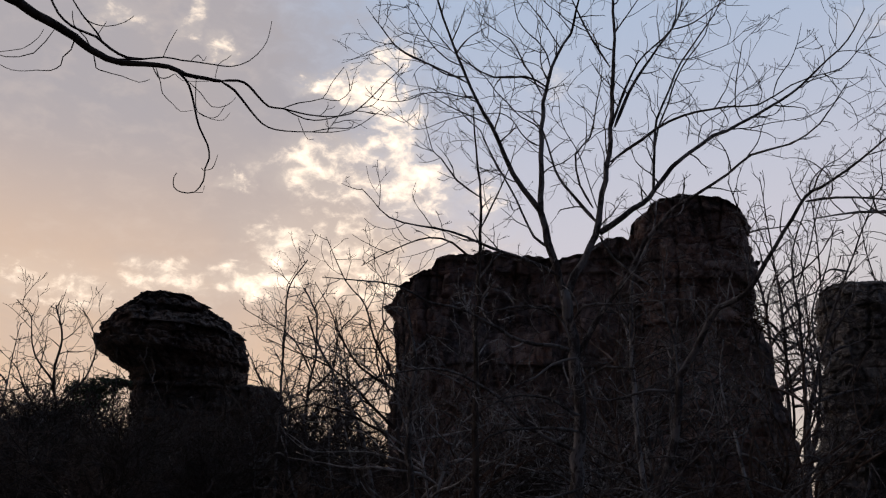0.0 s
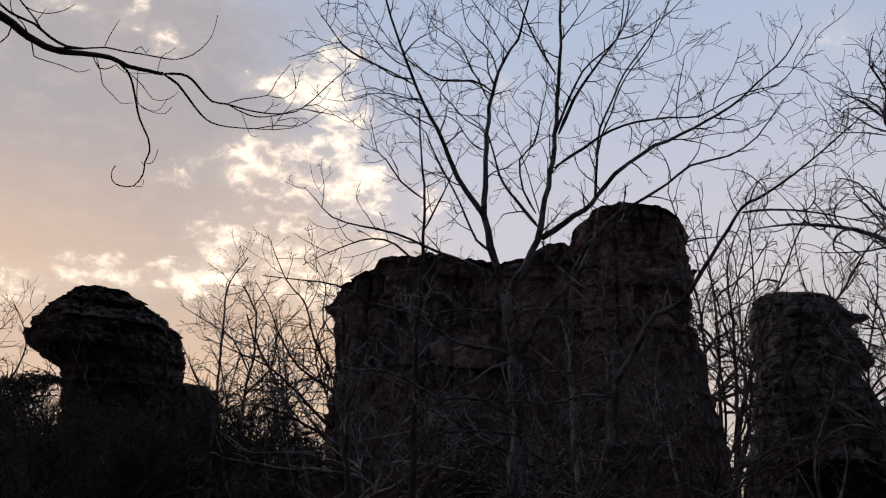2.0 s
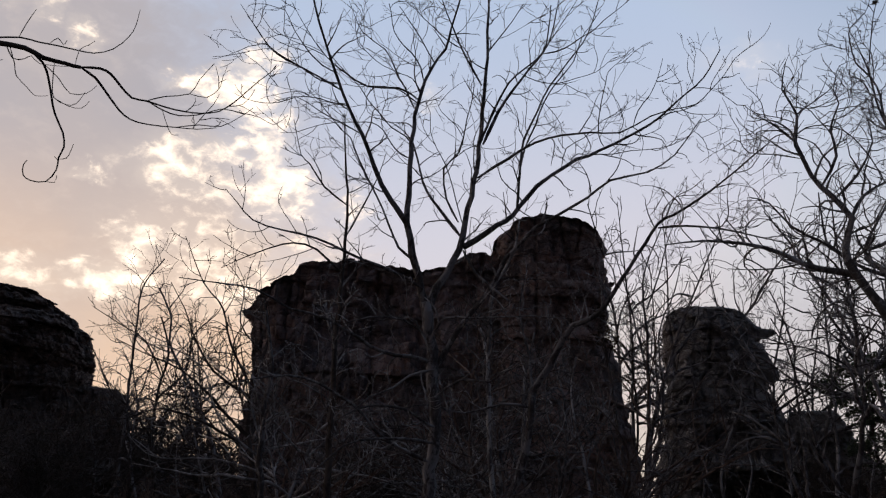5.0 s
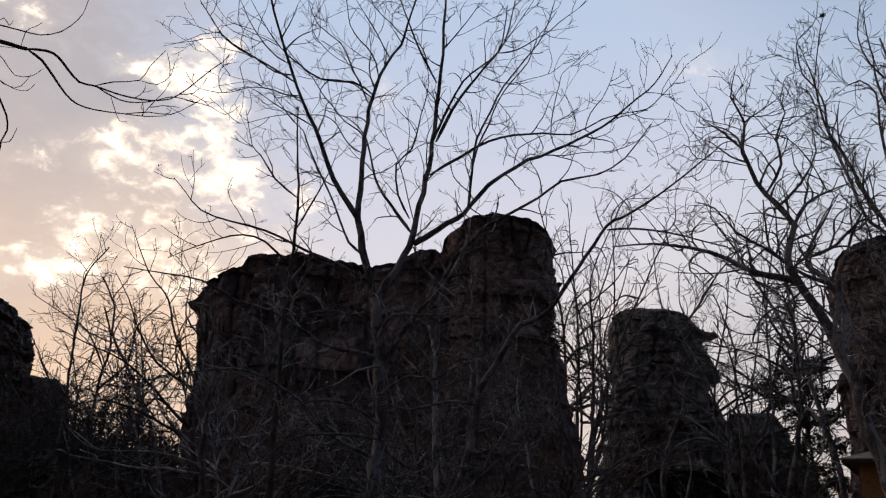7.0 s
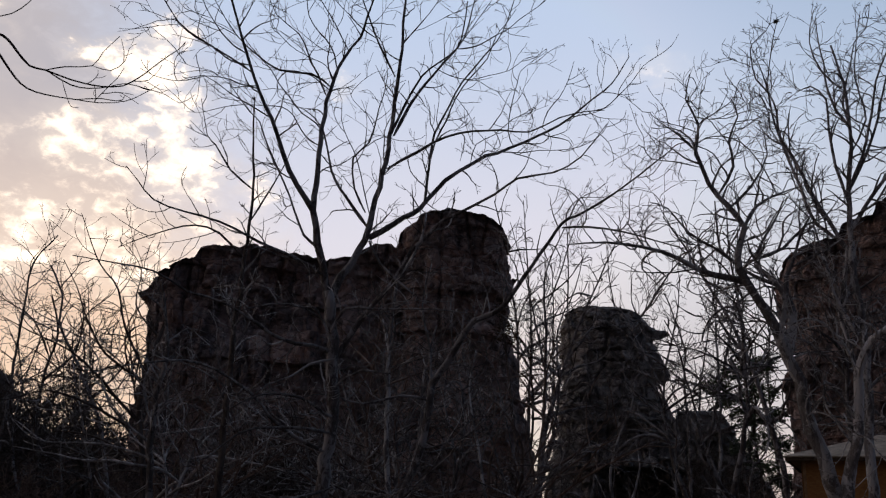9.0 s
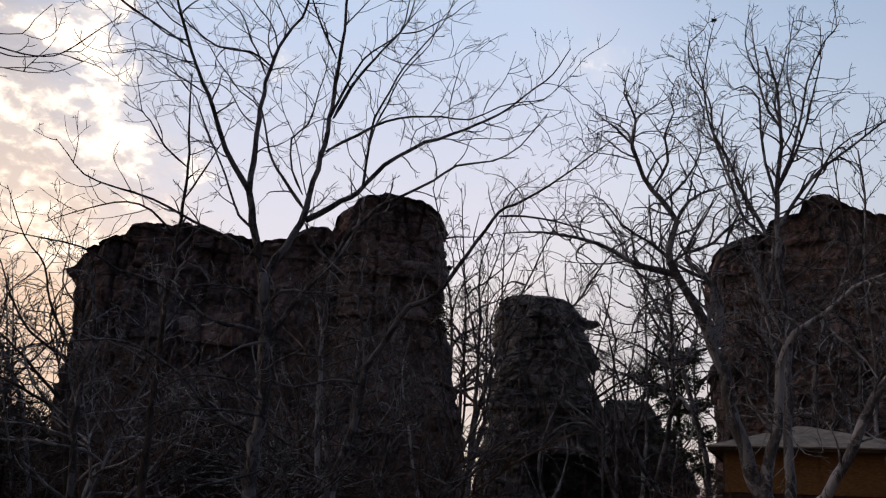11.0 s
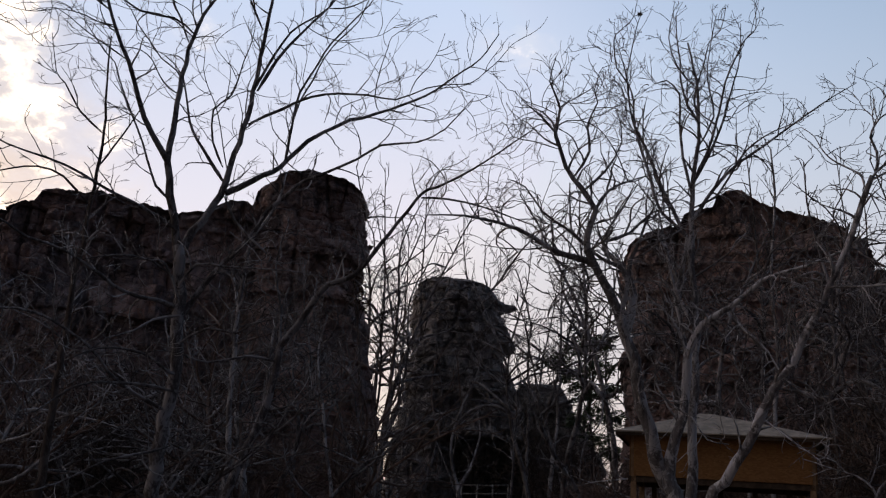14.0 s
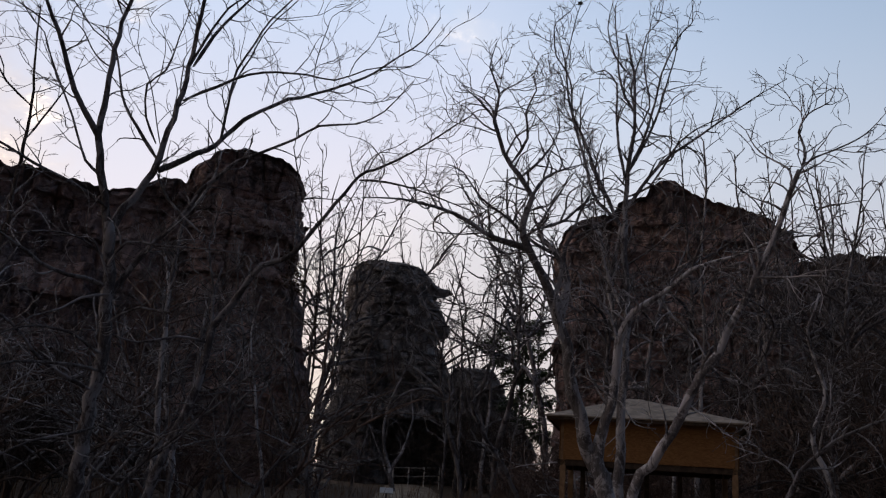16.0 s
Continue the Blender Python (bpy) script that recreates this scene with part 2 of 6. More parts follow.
class Tubes:
    """Gathers tapered tubes into one mesh."""

    def __init__(self):
        self.verts, self.faces = [], []

    def tube(self, pts, radii, sides):
        n0, count = len(self.verts), len(pts)
        ref = Vector((0.31, 0.52, 0.79))
        for i, p in enumerate(pts):
            d = (pts[min(i + 1, count - 1)] - pts[max(i - 1, 0)]).normalized()
            u = d.cross(ref)
            if u.length < 0.05:
                u = d.cross(Vector((1, 0, 0)))
            u.normalize()
            w = d.cross(u)
            for k in range(sides):
                t = 2 * math.pi * k / sides
                self.verts.append(p + (u * math.cos(t) + w * math.sin(t)) * radii[i])
        for i in range(count - 1):
            for k in range(sides):
                a, b = n0 + i * sides + k, n0 + i * sides + (k + 1) % sides
                self.faces.append((a, b, b + sides, a + sides))
        self.faces.append(tuple(n0 + (count - 1) * sides + k for k in range(sides)))

    def mesh(self, name, mat, smooth=True):
        return mesh_of(name, self.verts, self.faces, mat, smooth)


def smooth_line(points, step):
    """A Catmull-Rom curve through the points, sampled about every step metres."""
    p = [Vector(q) for q in points]
    p = [p[0] * 2 - p[1]] + p + [p[-1] * 2 - p[-2]]
    out = []
    for i in range(1, len(p) - 2):
        n = max(2, int((p[i + 1] - p[i]).length / step))
        for k in range(n):
            t = k / n
            out.append(0.5 * (2 * p[i] + (p[i + 1] - p[i - 1]) * t + (2 * p[i - 1] - 5 * p[i] + 4 * p[i + 1] - p[i + 2]) * t * t
                              + (3 * p[i] - p[i - 1] - 3 * p[i + 1] + p[i + 2]) * t ** 3))
    out.append(p[-2])
    return out


def spray(rng, tubes, start, way, length, r0, level, style):
    """A side branch that wanders, bends up and bears smaller ones."""
    n = max(4, min(12, int(length / (style["step"] * 0.75))))
    pts, radii, p, d = [start], [r0], start.copy(), way.normalized()
    tip = max(style["tip"], r0 * 0.3)
    bend = Vector((rng.gauss(0, 1), rng.gauss(0, 1), rng.gauss(0, 0.6))) * style["wander"] * 0.6
    for i in range(n):
        w = Vector((rng.gauss(0, 1), rng.gauss(0, 1), rng.gauss(0, 1))) * style["wander"]
        bend = bend * 0.8 + Vector((rng.gauss(0, 1), rng.gauss(0, 1), rng.gauss(0, 1))) * style["wander"] * 0.6
        d = (d + w * 0.6 + bend + Vector((0, 0, style["lift"]))).normalized()
        p = p + d * (length / n)
        pts.append(p.copy())
        radii.append(r0 + (tip - r0) * (i + 1) / n)
    tubes.tube(pts, radii, 4 if r0 > 0.012 else 3)
    if level <= 0:
        return
    count = max(1, int(length * style["many"] * rng.uniform(0.7, 1.3)))
    flip = rng.choice((-1, 1))
    for k in range(count):
        t = 0.14 + 0.70 * (k + rng.random()) / count
        i = min(n - 1, int(t * n))
        base = pts[i].lerp(pts[i + 1], t * n - i)
        axis = (pts[i + 1] - pts[i]).normalized()
        side = axis.cross(style["face"]) if rng.random() < style["flat"] else axis.cross(Vector((rng.gauss(0, 1), rng.gauss(0, 1), rng.gauss(0, 1))))
        if side.length < 0.05:
            continue
        side = side.normalized() * flip
        flip = -flip
        ang = radians(rng.uniform(28, 62))
        nd = axis * math.cos(ang) + side * math.sin(ang)
        spray(rng, tubes, base, nd, length * rng.uniform(0.32, 0.92) * (1.15 - 0.6 * t), max(style["tip"], (radii[i] * 0.66)), level - 1, style)


STYLE = dict(step=0.22, wander=0.17, lift=0.05, many=2.6, tip=0.0035, face=Vector((0, 1, 0)), flat=0.55, stout=0.026)


def limb_line(rng, points, r0, r1, step=0.26, kink=0.26):
    pts = smooth_line(points, step)
    n = len(pts)
    radii = [r0 + (r1 - r0) * (i / (n - 1)) ** 0.8 for i in range(n)]
    for i in range(1, n - 1):
        sway = noise.noise_vector(pts[i] * 1.1) * min(0.025, radii[i] * 0.6)
        pts[i] = pts[i] + sway + Vector((rng.gauss(0, 1), rng.gauss(0, 1), rng.gauss(0, 1))) * radii[i] * kink * min(1.0, (pts[i + 1] - pts[i]).length / 0.22)
        radii[i] *= 1 + 0.16 * noise.noise(pts[i] * 2.3)
    return pts, radii


def hung_with(rng, tubes, pts, radii, many, length, level, style, start=0.15):
    """Side branches along a limb."""
    total = sum((pts[i + 1] - pts[i]).length for i in range(len(pts) - 1))
    count = max(1, int(total * many))
    flip = 1
    for k in range(count):
        t = start + (1 - start) * (k + rng.random()) / count
        f = min(len(pts) - 1.001, t * (len(pts) - 1))
        i = int(f)
        axis = (pts[i + 1] - pts[i]).normalized()
        side = axis.cross(style["face"]) if rng.random() < style["flat"] else axis.cross(Vector((rng.gauss(0, 1), rng.gauss(0, 1), rng.gauss(0, 1))))
        if side.length < 0.05:
            continue
        side = side.normalized() * flip
        flip = -flip
        ang = radians(rng.uniform(30, 65))
        r = min(radii[i] * 0.62, style.get("stout", 0.026))
        spray(rng, tubes, pts[i].lerp(pts[i + 1], f - i), axis * math.cos(ang) + side * math.sin(ang),
              length * rng.uniform(0.45, 1.25) * (1.15 - 0.55 * t), max(r, style["tip"] * 2.0), level, style)


def bare_tree(name, base, limbs, mat, twig_mat, label, seed, many=1.5, length=1.3, level=2, style=STYLE, group="", sides=9, category="tree", joined=False):
    """A leafless tree. limbs: (part name, points, first radius, last radius[, twigs per metre factor])."""
    rng = random.Random(seed)
    base = (base[0], base[1], ground_z(base[0], base[1]))
    root = thing(name, base, label, category, group)
    off = Vector(base)
    tw = Tubes()
    for row in limbs:
        kind, points, r0, r1 = row[:4]
        if kind == "trunk":
            x, y, z = points[0]
            foot = ground_z(x, y) - 0.2
            points = [(x, y, foot)] + list(points[1:] if z < foot + 0.5 else points)
        factor = row[4] if len(row) > 4 else 1.0
        pts, radii = limb_line(rng, [Vector(p) - off for p in points], r0, r1)
        if kind == "limb" and r0 < 0.045:
            radii[0] *= 0.5
        t = tw if joined and kind == "limb" else Tubes()
        t.tube(pts, radii, sides if r0 > 0.05 else 6)
        if t is not tw:
            child(kind, t.mesh(kind, mat), root)
        if factor > 0:
            hung_with(rng, tw, pts, radii, many * factor, length, level, style, 0.45 if kind == "trunk" else 0.12)
    if tw.verts:
        tagged(child("crown", tw.mesh("crown", twig_mat), root), kind="stuff")
    return root


# ---------------------------------------------------------------- ground
def make_ground():
    verts, faces = [], []
    rings = [0.0]
    while rings[-1] < 84:
        rings.append(rings[-1] + max(0.5, rings[-1] * 0.035))
    rings += [90, 140, 260, 600, 1500, 3500]
    sides = 220
    verts.append((0, 0, ground_z(0, 0)))
    for r in rings[1:]:
        for k in range(sides):
            t = 2 * math.pi * k / sides
            x, y = r * math.sin(t), r * math.cos(t)
            verts.append((x, y, ground_z(x, y)))
    for k in range(sides):
        faces.append((0, 1 + (k + 1) % sides, 1 + k))
    for i in range(len(rings) - 2):
        for k in range(sides):
            a, b = 1 + i * sides + k, 1 + i * sides + (k + 1) % sides
            faces.append((a, b, b + sides, a + sides))
    tagged(new("ground", mesh_of("ground", verts, faces, SOIL, True)), "rising forest floor of brown leaf litter and soil", "ground", kind="structure")


make_ground()


# ---------------------------------------------------------------- rocks
def between(rows, z):
    """Left and right end of a rock at the height z, from rows (z, left, right) that go up."""
    if z <= rows[0][0]:
        return rows[0][1], rows[0][2]
    for a, b in zip(rows, rows[1:]):
        if z <= b[0]:
            t = (z - a[0]) / max(1e-6, b[0] - a[0])
            return a[1] + (b[1] - a[1]) * t, a[2] + (b[2] - a[2]) * t
    return rows[-1][1], rows[-1][2]


def crest(line, u):
    if u <= line[0][0]:
        return line[0][1]
    for a, b in zip(line, line[1:]):
        if u <= b[0]:
            return a[1] + (b[1] - a[1]) * (u - a[0]) / max(1e-6, b[0] - a[0])
    return line[-1][1]


def strata(rows, depth, seed, dist, thick=(0.22, 0.8), ledge=0.16, sides=190, square=2.6, line=None, rough=0.3, push=0.4):
    """A rock of many beds of stone, each a little wider or narrower than the next, broken into blocks, with worn edges and cracks.
    rows: (z, left, right); depth: half of its thickness as a share of half its width; line: the crest (u, z); push: how far it lies behind its base line."""
    rng = random.Random(seed)
    rows = sorted(rows)
    z, top = rows[0][0], rows[-1][0]
    rings = []
    bed = 0
    while z < top - 0.02:
        h = min(rng.uniform(*thick), top - z)
        out = rng.uniform(-ledge, ledge)
        soft = min(0.07, h * 0.25)
        bed += 1
        rings += [(z + 0.004, out, -0.08, bed), (z + soft, out, 0, bed), (z + h * 0.35, out, 0.02, bed), (z + h * 0.68, out, 0.0, bed), (z + h - soft, out, -0.01, bed), (z + h - 0.004, out, -0.09, bed)]
        z += h
    # an even round of a rounded square
    rim = []
    for k in range(sides):
        t = 4 * k / sides
        e, f = int(t), 2 * (t - int(t)) - 1
        c, q = ((f, -1), (1, f), (-f, 1), (-1, -f))[e]
        size = (abs(c) ** square + abs(q) ** square) ** (1 / square)
        rim.append((c / size, q / size))
    verts, faces = [], []
    s = Vector((seed * 3.7, seed * 1.3, seed * 0.7))
    for zz, out, lip, bed in rings:
        lo, hi = between(rows, zz)
        mid, half = (lo + hi) / 2, max(0.12, (hi - lo) / 2)
        deep = max(half * depth, 0.12)
        for k in range(sides):
            c, q = rim[k]
            e = Vector((c * half, q * deep, 0))
            wave = noise.noise(s + Vector((e.x * 0.3, e.y * 0.3, zz * 0.3)))
            keep = 0.5 + 1.3 * noise.noise(s + Vector((e.x * 0.45, e.y * 0.45, bed * 0.61)))
            block = noise.cell(s + Vector((e.x * 0.75 + 0.3 * bed, e.y * 0.75, bed * 0.77)))
            fret = noise.noise(s + Vector((e.x * 2.6, e.y * 2.6, zz * 2.4)))
            chip = noise.noise(s + Vector((e.x * 6.0, e.y * 6.0, zz * 5.5)))
            wob = rough * (1.1 * wave + 0.55 * (block - 0.4) + 0.5 * fret + 0.28 * chip) + out * max(0.0, keep) + lip * max(0.2, keep)
            crack = noise.noise(s + Vector((e.x * 0.5 + 9, e.y * 0.5, zz * 0.05)))
            if abs(crack) < 0.035:
                wob -= rough * 0.8 * (1 - abs(crack) / 0.035)
            k2 = min(1.0, half / 1.2)
            r = 1 + wob * k2 / max(half, 0.6)
            rv = 1 + wob * k2 / max(deep, 0.6)
            v = (q * rv + push) * deep
            far = 1 + v / dist if push else 1
            u = (mid + c * half * (1 + 0.6 * (r - 1) * c ** 4)) * far
            w = zz + 0.10 * noise.noise(s + Vector((u * 0.7, v * 0.7, zz * 0.8))) + 0.04 * chip
            if line:
                cap = 1.6 + (crest(line, u / far) - 1.6) * min(far, 1.0) + 0.10 * noise.noise(s + Vector((u * 0.9, v * 0.5, 4))) + 0.13 * noise.noise(s + Vector((u * 2.7, v * 1.5, 7))) + 0.05 * noise.noise(s + Vector((u * 7.0, v * 4.0, 1)))
                cap -= 0.05 * max(0.0, v)
                if w > cap:
                    w = cap + min(0.05, (w - cap) * 0.02)
            verts.append((u, v, w))
    # the top closes towards a spine that runs along the rock
    last = (len(rings) - 1) * sides
    vm = sum(verts[last + k][1] for k in range(sides)) / sides
    for f in (0.8, 0.5, 0.22, 0.02):
        for k in range(sides):
            u, v, w = verts[last + k]
            v = vm + (v - vm) * f
            verts.append((u, v, w + (0.0 if line else 0.12 * (1 - f)) + 0.12 * noise.noise(s + Vector((u * 1.7, v * 1.7, 3)))))
    for i in range(len(rings) + 3):
        for k in range(sides):
            a, b = i * sides + k, i * sides + (k + 1) % sides
            faces.append((a, b, b + sides, a + sides))
    return verts, faces


def outcrop(name, label, az, dist, lobes, mat):
    """lobes: (part name, rows, depth, seed, options); built square to the line of sight at az."""
    a = radians(az)
    root = thing(name, (dist * math.sin(a), dist * math.cos(a), 0), label, "rock formation", "sandstone stacks", turn=-az)
    for kind, rows, depth, seed, opt, m in lobes:
        v, f = strata(rows, depth, seed, dist, **opt)
        child(kind, mesh_of(kind, v, f, m or mat), root)
    return root


outcrop("mushroom_rock", "dark mushroom-shaped sandstone stack with an overhanging layered cap", -17.0, 55,
        [("cap", [(14.45, -1.45, 0.85), (14.2, -1.85, 1.6), (14.0, -2.1, 2.45), (13.4, -2.85, 3.35), (12.8, -3.45, 3.78), (12.3, -3.65, 4.45), (11.93, -3.76, 4.62), (11.6, -3.7, 4.74), (11.3, -3.6, 4.83), (10.8, -3.07, 4.88), (10.4, -2.56, 4.92), (10.0, -1.9, 4.94), (9.8, -1.66, 4.94), (9.4, -1.62, 4.88)], 0.8, 3, dict(ledge=0.3, rough=0.75, thick=(0.18, 0.55)), None),
         ("stem", [(10.05, -1.55, 4.8), (8.57, -1.62, 4.9), (6.65, -1.39, 5.3), (4.45, -1.3, 5.9), (1.69, -1.3, 6.7)], 0.8, 5, dict(ledge=0.2, rough=0.4), None),
         ("shoulder", [(9.3, 4.69, 6.5), (9.12, 4.38, 6.78), (7.51, 4.53, 7.08), (5.57, 4.38, 7.79), (1.8, 4.41, 8.89)], 1.1, 8, dict(ledge=0.2, rough=0.4), None)],
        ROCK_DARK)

outcrop("rock_wall", "massive brown sandstone wall with a raised tower at one end", 8.0, 40,
        [("wall", [(14.43, -7.7, 8.2), (12.4, -7.7, 8.05), (11.5, -7.8, 7.9), (10.6, -7.8, 7.75), (9.7, -7.6, 7.8), (8.5, -7.5, 7.9), (6.7, -7.65, 8.1), (4.75, -7.65, 8.55), (1.18, -7.95, 9.25)], 0.42, 11,
          dict(ledge=0.1, rough=0.55, thick=(0.45, 1.5), square=7.0, sides=420, push=1.0, line=[(-8.3, 11.7), (-8.0, 12.3), (-7.39, 12.51), (-6.8, 12.81), (-6.08, 13.07), (-5.94, 13.48), (-5.25, 13.61), (-4.12, 13.81), (-3.1, 13.75), (-1.8, 13.57), (-0.77, 13.47), (0.76, 13.73), (1.26, 14.09), (1.9, 14.33), (3.78, 14.38)]), ROCK_WALL),
         ("tower", [(16.7, 2.9, 7.98), (15.24, 2.88, 7.98), (14.2, 2.85, 8.06), (13.2, 2.85, 8.1), (12.5, 2.9, 8.04), (11.7, 2.95, 7.66), (11.0, 3.0, 7.5), (10.6, 3.0, 8.0), (10.3, 2.98, 8.25), (9.5, 2.95, 8.5), (8.7, 2.9, 8.58), (8.0, 2.86, 8.8), (6.7, 2.65, 9.1), (5.1, 2.46, 9.42), (1.32, 2.11, 9.6)], 0.95, 14,
          dict(ledge=0.17, rough=0.36, square=3.3, sides=300, push=0.55, line=[(2.8, 14.3), (2.97, 14.94), (3.23, 15.21), (3.65, 15.48), (3.96, 15.96), (4.43, 16.22), (5.06, 16.35), (6.37, 16.31), (6.91, 16.15), (7.34, 15.95), (7.77, 15.62), (8.05, 15.2)]), None)],
        ROCK)

outcrop("beaked_rock", "grey sandstone stack with a jutting beak above a dark cave", 27.0, 53,
        [("head", [(14.88, -2.92, -0.7), (14.69, -3.41, 0.36), (14.28, -3.74, 0.79), (13.8, -3.89, 1.2), (13.33, -3.91, 1.5), (12.71, -3.79, 1.34), (11.88, -3.71, 1.8), (11.33, -3.59, 2.34), (10.99, -3.63, 2.39), (10.63, -3.73, 1.82), (9.96, -3.83, 1.73), (9.04, -3.9, 2.25), (8.14, -3.95, 2.9)], 0.8, 22, dict(ledge=0.16, rough=0.36, square=3.4, sides=230), None),
         ("beak", [(13.63, 0.11, 1.56), (13.52, 0.23, 2.17), (13.33, 0.37, 2.45), (13.1, 0.49, 1.86)], 0.35, 23, dict(ledge=0.06, rough=0.1, thick=(0.1, 0.2), sides=80), None),
         ("pedestal", [(8.4, -3.97, 2.82), (7.11, -4.1, 3.19), (6.21, -4.4, 3.74), (5.67, -4.54, 4.03)], 0.85, 25, dict(ledge=0.25, rough=0.5), None),
         ("pier", [(5.66, -4.62, -0.77), (3.76, -4.75, -0.74), (1.9, -4.81, -0.65), (-0.23, -4.81, -0.6)], 1.2, 27, dict(ledge=0.2, rough=0.4), None),
         ("shoulder", [(8.92, 2.61, 4.98), (8.67, 2.63, 5.39), (7.45, 2.87, 5.85), (6.18, 2.79, 6.69), (4.68, 4.5, 7.6), (2.5, 4.62, 7.98), (0.37, 4.58, 8.38)], 0.9, 29, dict(ledge=0.18, rough=0.4), None),
         ("back_wall", [(6.09, -3.67, 6.03), (4.04, -3.48, 6.13), (0.05, -3.1, 6.32)], 0.25, 31, dict(ledge=0.15, rough=0.4, push=3.2), None)],
        ROCK_GREY)

outcrop("broad_rock", "broad reddish sandstone outcrop with a stepped crest", 44.0, 46,
        [("face", [(18.6, -6.3, 5.42), (14.9, -6.38, 5.42), (13.67, -6.32, 5.36), (12.16, -5.98, 5.34), (10.98, -5.8, 5.36), (9.8, -6.15, 5.4), (6.36, -6.35, 5.6), (4.45, -6.32, 5.84), (0.33, -6.45, 6.16)], 0.6, 41,
          dict(ledge=0.15, rough=0.55, thick=(0.4, 1.3), square=4.2, sides=420, push=1.0, line=[(-6.43, 14.8), (-6.21, 15.45), (-5.84, 15.98), (-4.81, 16.28), (-3.5, 16.57), (-3.22, 17.16), (-1.78, 17.32), (-1.64, 17.94), (-0.93, 18.23), (-0.36, 18.16), (0.21, 17.65), (1.18, 17.26), (2.28, 16.88), (3.36, 16.68), (3.9, 16.47), (4.55, 15.87), (5.07, 15.72), (5.42, 15.4)]), None)],
        ROCK)

outcrop("far_ridge_rock", "low dark sandstone ridge running off behind bare trees", 53.0, 52,
        [("ridge", [(15.96, -2.5, 6.35), (14.09, -2.64, 6.47), (11.07, -2.8, 6.49), (5.3, -3.26, 6.53), (0.92, -3.67, 6.66)], 0.45, 51,
          dict(ledge=0.18, rough=0.42, square=3.4, sides=300, push=1.0, line=[(-2.53, 15.5), (-1.22, 15.53), (-0.07, 15.78), (0.91, 15.79), (1.45, 15.51), (2.35, 15.55), (4.23, 15.0), (6.21, 13.96)]), None)],
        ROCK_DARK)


# ---------------------------------------------------------------- the trees that stand out
limbs = []
limbs.append(("trunk", [(-5.2, 3.6, -0.1), (-5.1, 3.8, 2), (-4.9, 4.1, 3.9), (-4.2, 4.8, 4.9)], 0.17, 0.06, 0))
limbs.append(("limb", [(-4.2, 4.8, 4.9), (-3.35, 5.51, 5.2), (-3.16, 5.62, 5.13), (-3.06, 5.68, 5.09), (-2.95, 5.74, 5.03), (-2.81, 5.81, 4.97), (-2.7, 5.86, 4.92), (-2.59, 5.91, 4.85), (-2.48, 5.96, 4.81), (-2.38, 5.99, 4.79), (-2.24, 6.05, 4.82), (-2.07, 6.11, 4.83), (-1.95, 6.15, 4.79), (-1.81, 6.19, 4.78), (-1.71, 6.22, 4.78)], 0.05, 0.014, 0))
limbs.append(("limb", [(-1.72, 6.22, 4.78), (-1.59, 6.26, 4.81), (-1.51, 6.28, 4.78), (-1.44, 6.3, 4.71), (-1.35, 6.32, 4.63), (-1.25, 6.35, 4.63), (-1.12, 6.38, 4.61), (-1, 6.4, 4.6), (-0.87, 6.43, 4.61), (-0.74, 6.45, 4.65), (-0.64, 6.46, 4.74), (-0.56, 6.47, 4.84), (-0.47, 6.49, 4.96), (-0.39, 6.5, 5.05), (-0.35, 6.5, 5.12)], 0.011, 0.003, 0.5))
limbs.append(("limb", [(-1.71, 6.22, 4.78), (-1.61, 6.27, 4.73), (-1.52, 6.3, 4.63), (-1.43, 6.34, 4.53), (-1.35, 6.37, 4.48), (-1.23, 6.41, 4.47), (-1.04, 6.46, 4.49), (-0.89, 6.5, 4.51), (-0.75, 6.53, 4.55)], 0.011, 0.003, 0.4))
limbs.append(("limb", [(-1.25, 6.35, 4.63), (-1.14, 6.41, 4.71), (-0.97, 6.47, 4.78), (-0.92, 6.52, 4.93), (-0.83, 6.57, 5.11)], 0.006, 0.0025, 0))
limbs.append(("limb", [(-0.97, 6.47, 4.78), (-0.85, 6.54, 4.8), (-0.77, 6.61, 4.93), (-0.76, 6.66, 5.07), (-0.72, 6.72, 5.15)], 0.004, 0.002, 0.4))
limbs.append(("limb", [(-1.25, 6.35, 4.63), (-1.08, 6.4, 4.57), (-0.96, 6.43, 4.58), (-0.83, 6.46, 4.63), (-0.73, 6.49, 4.69), (-0.58, 6.52, 4.69), (-0.44, 6.55, 4.68), (-0.33, 6.57, 4.64), (-0.23, 6.59, 4.74)], 0.0065, 0.002, 0.4))
limbs.append(("limb", [(-1.04, 6.46, 4.49), (-0.88, 6.53, 4.56), (-0.73, 6.59, 4.59), (-0.61, 6.64, 4.7), (-0.54, 6.69, 4.79), (-0.51, 6.74, 4.85)], 0.005, 0.002, 0.6))
limbs.append(("limb", [(-0.92, 6.49, 4.51), (-0.83, 6.43, 4.62), (-0.77, 6.35, 4.66), (-0.73, 6.28, 4.71)], 0.004, 0.002, 0.5))
limbs.append(("limb", [(-1.14, 6.38, 4.59), (-1.09, 6.38, 4.47), (-1.05, 6.39, 4.4), (-1, 6.39, 4.4)], 0.0035, 0.002, 0))
limbs.append(("limb", [(-2.46, 5.97, 4.8), (-2.36, 6.03, 4.84), (-2.28, 6.08, 4.87), (-2.13, 6.15, 4.93), (-2.02, 6.21, 4.94), (-1.91, 6.27, 4.96), (-1.8, 6.32, 4.97), (-1.68, 6.38, 4.99), (-1.56, 6.43, 5.07), (-1.47, 6.47, 5.21), (-1.44, 6.5, 5.33), (-1.43, 6.52, 5.48)], 0.009, 0.0025, 0))
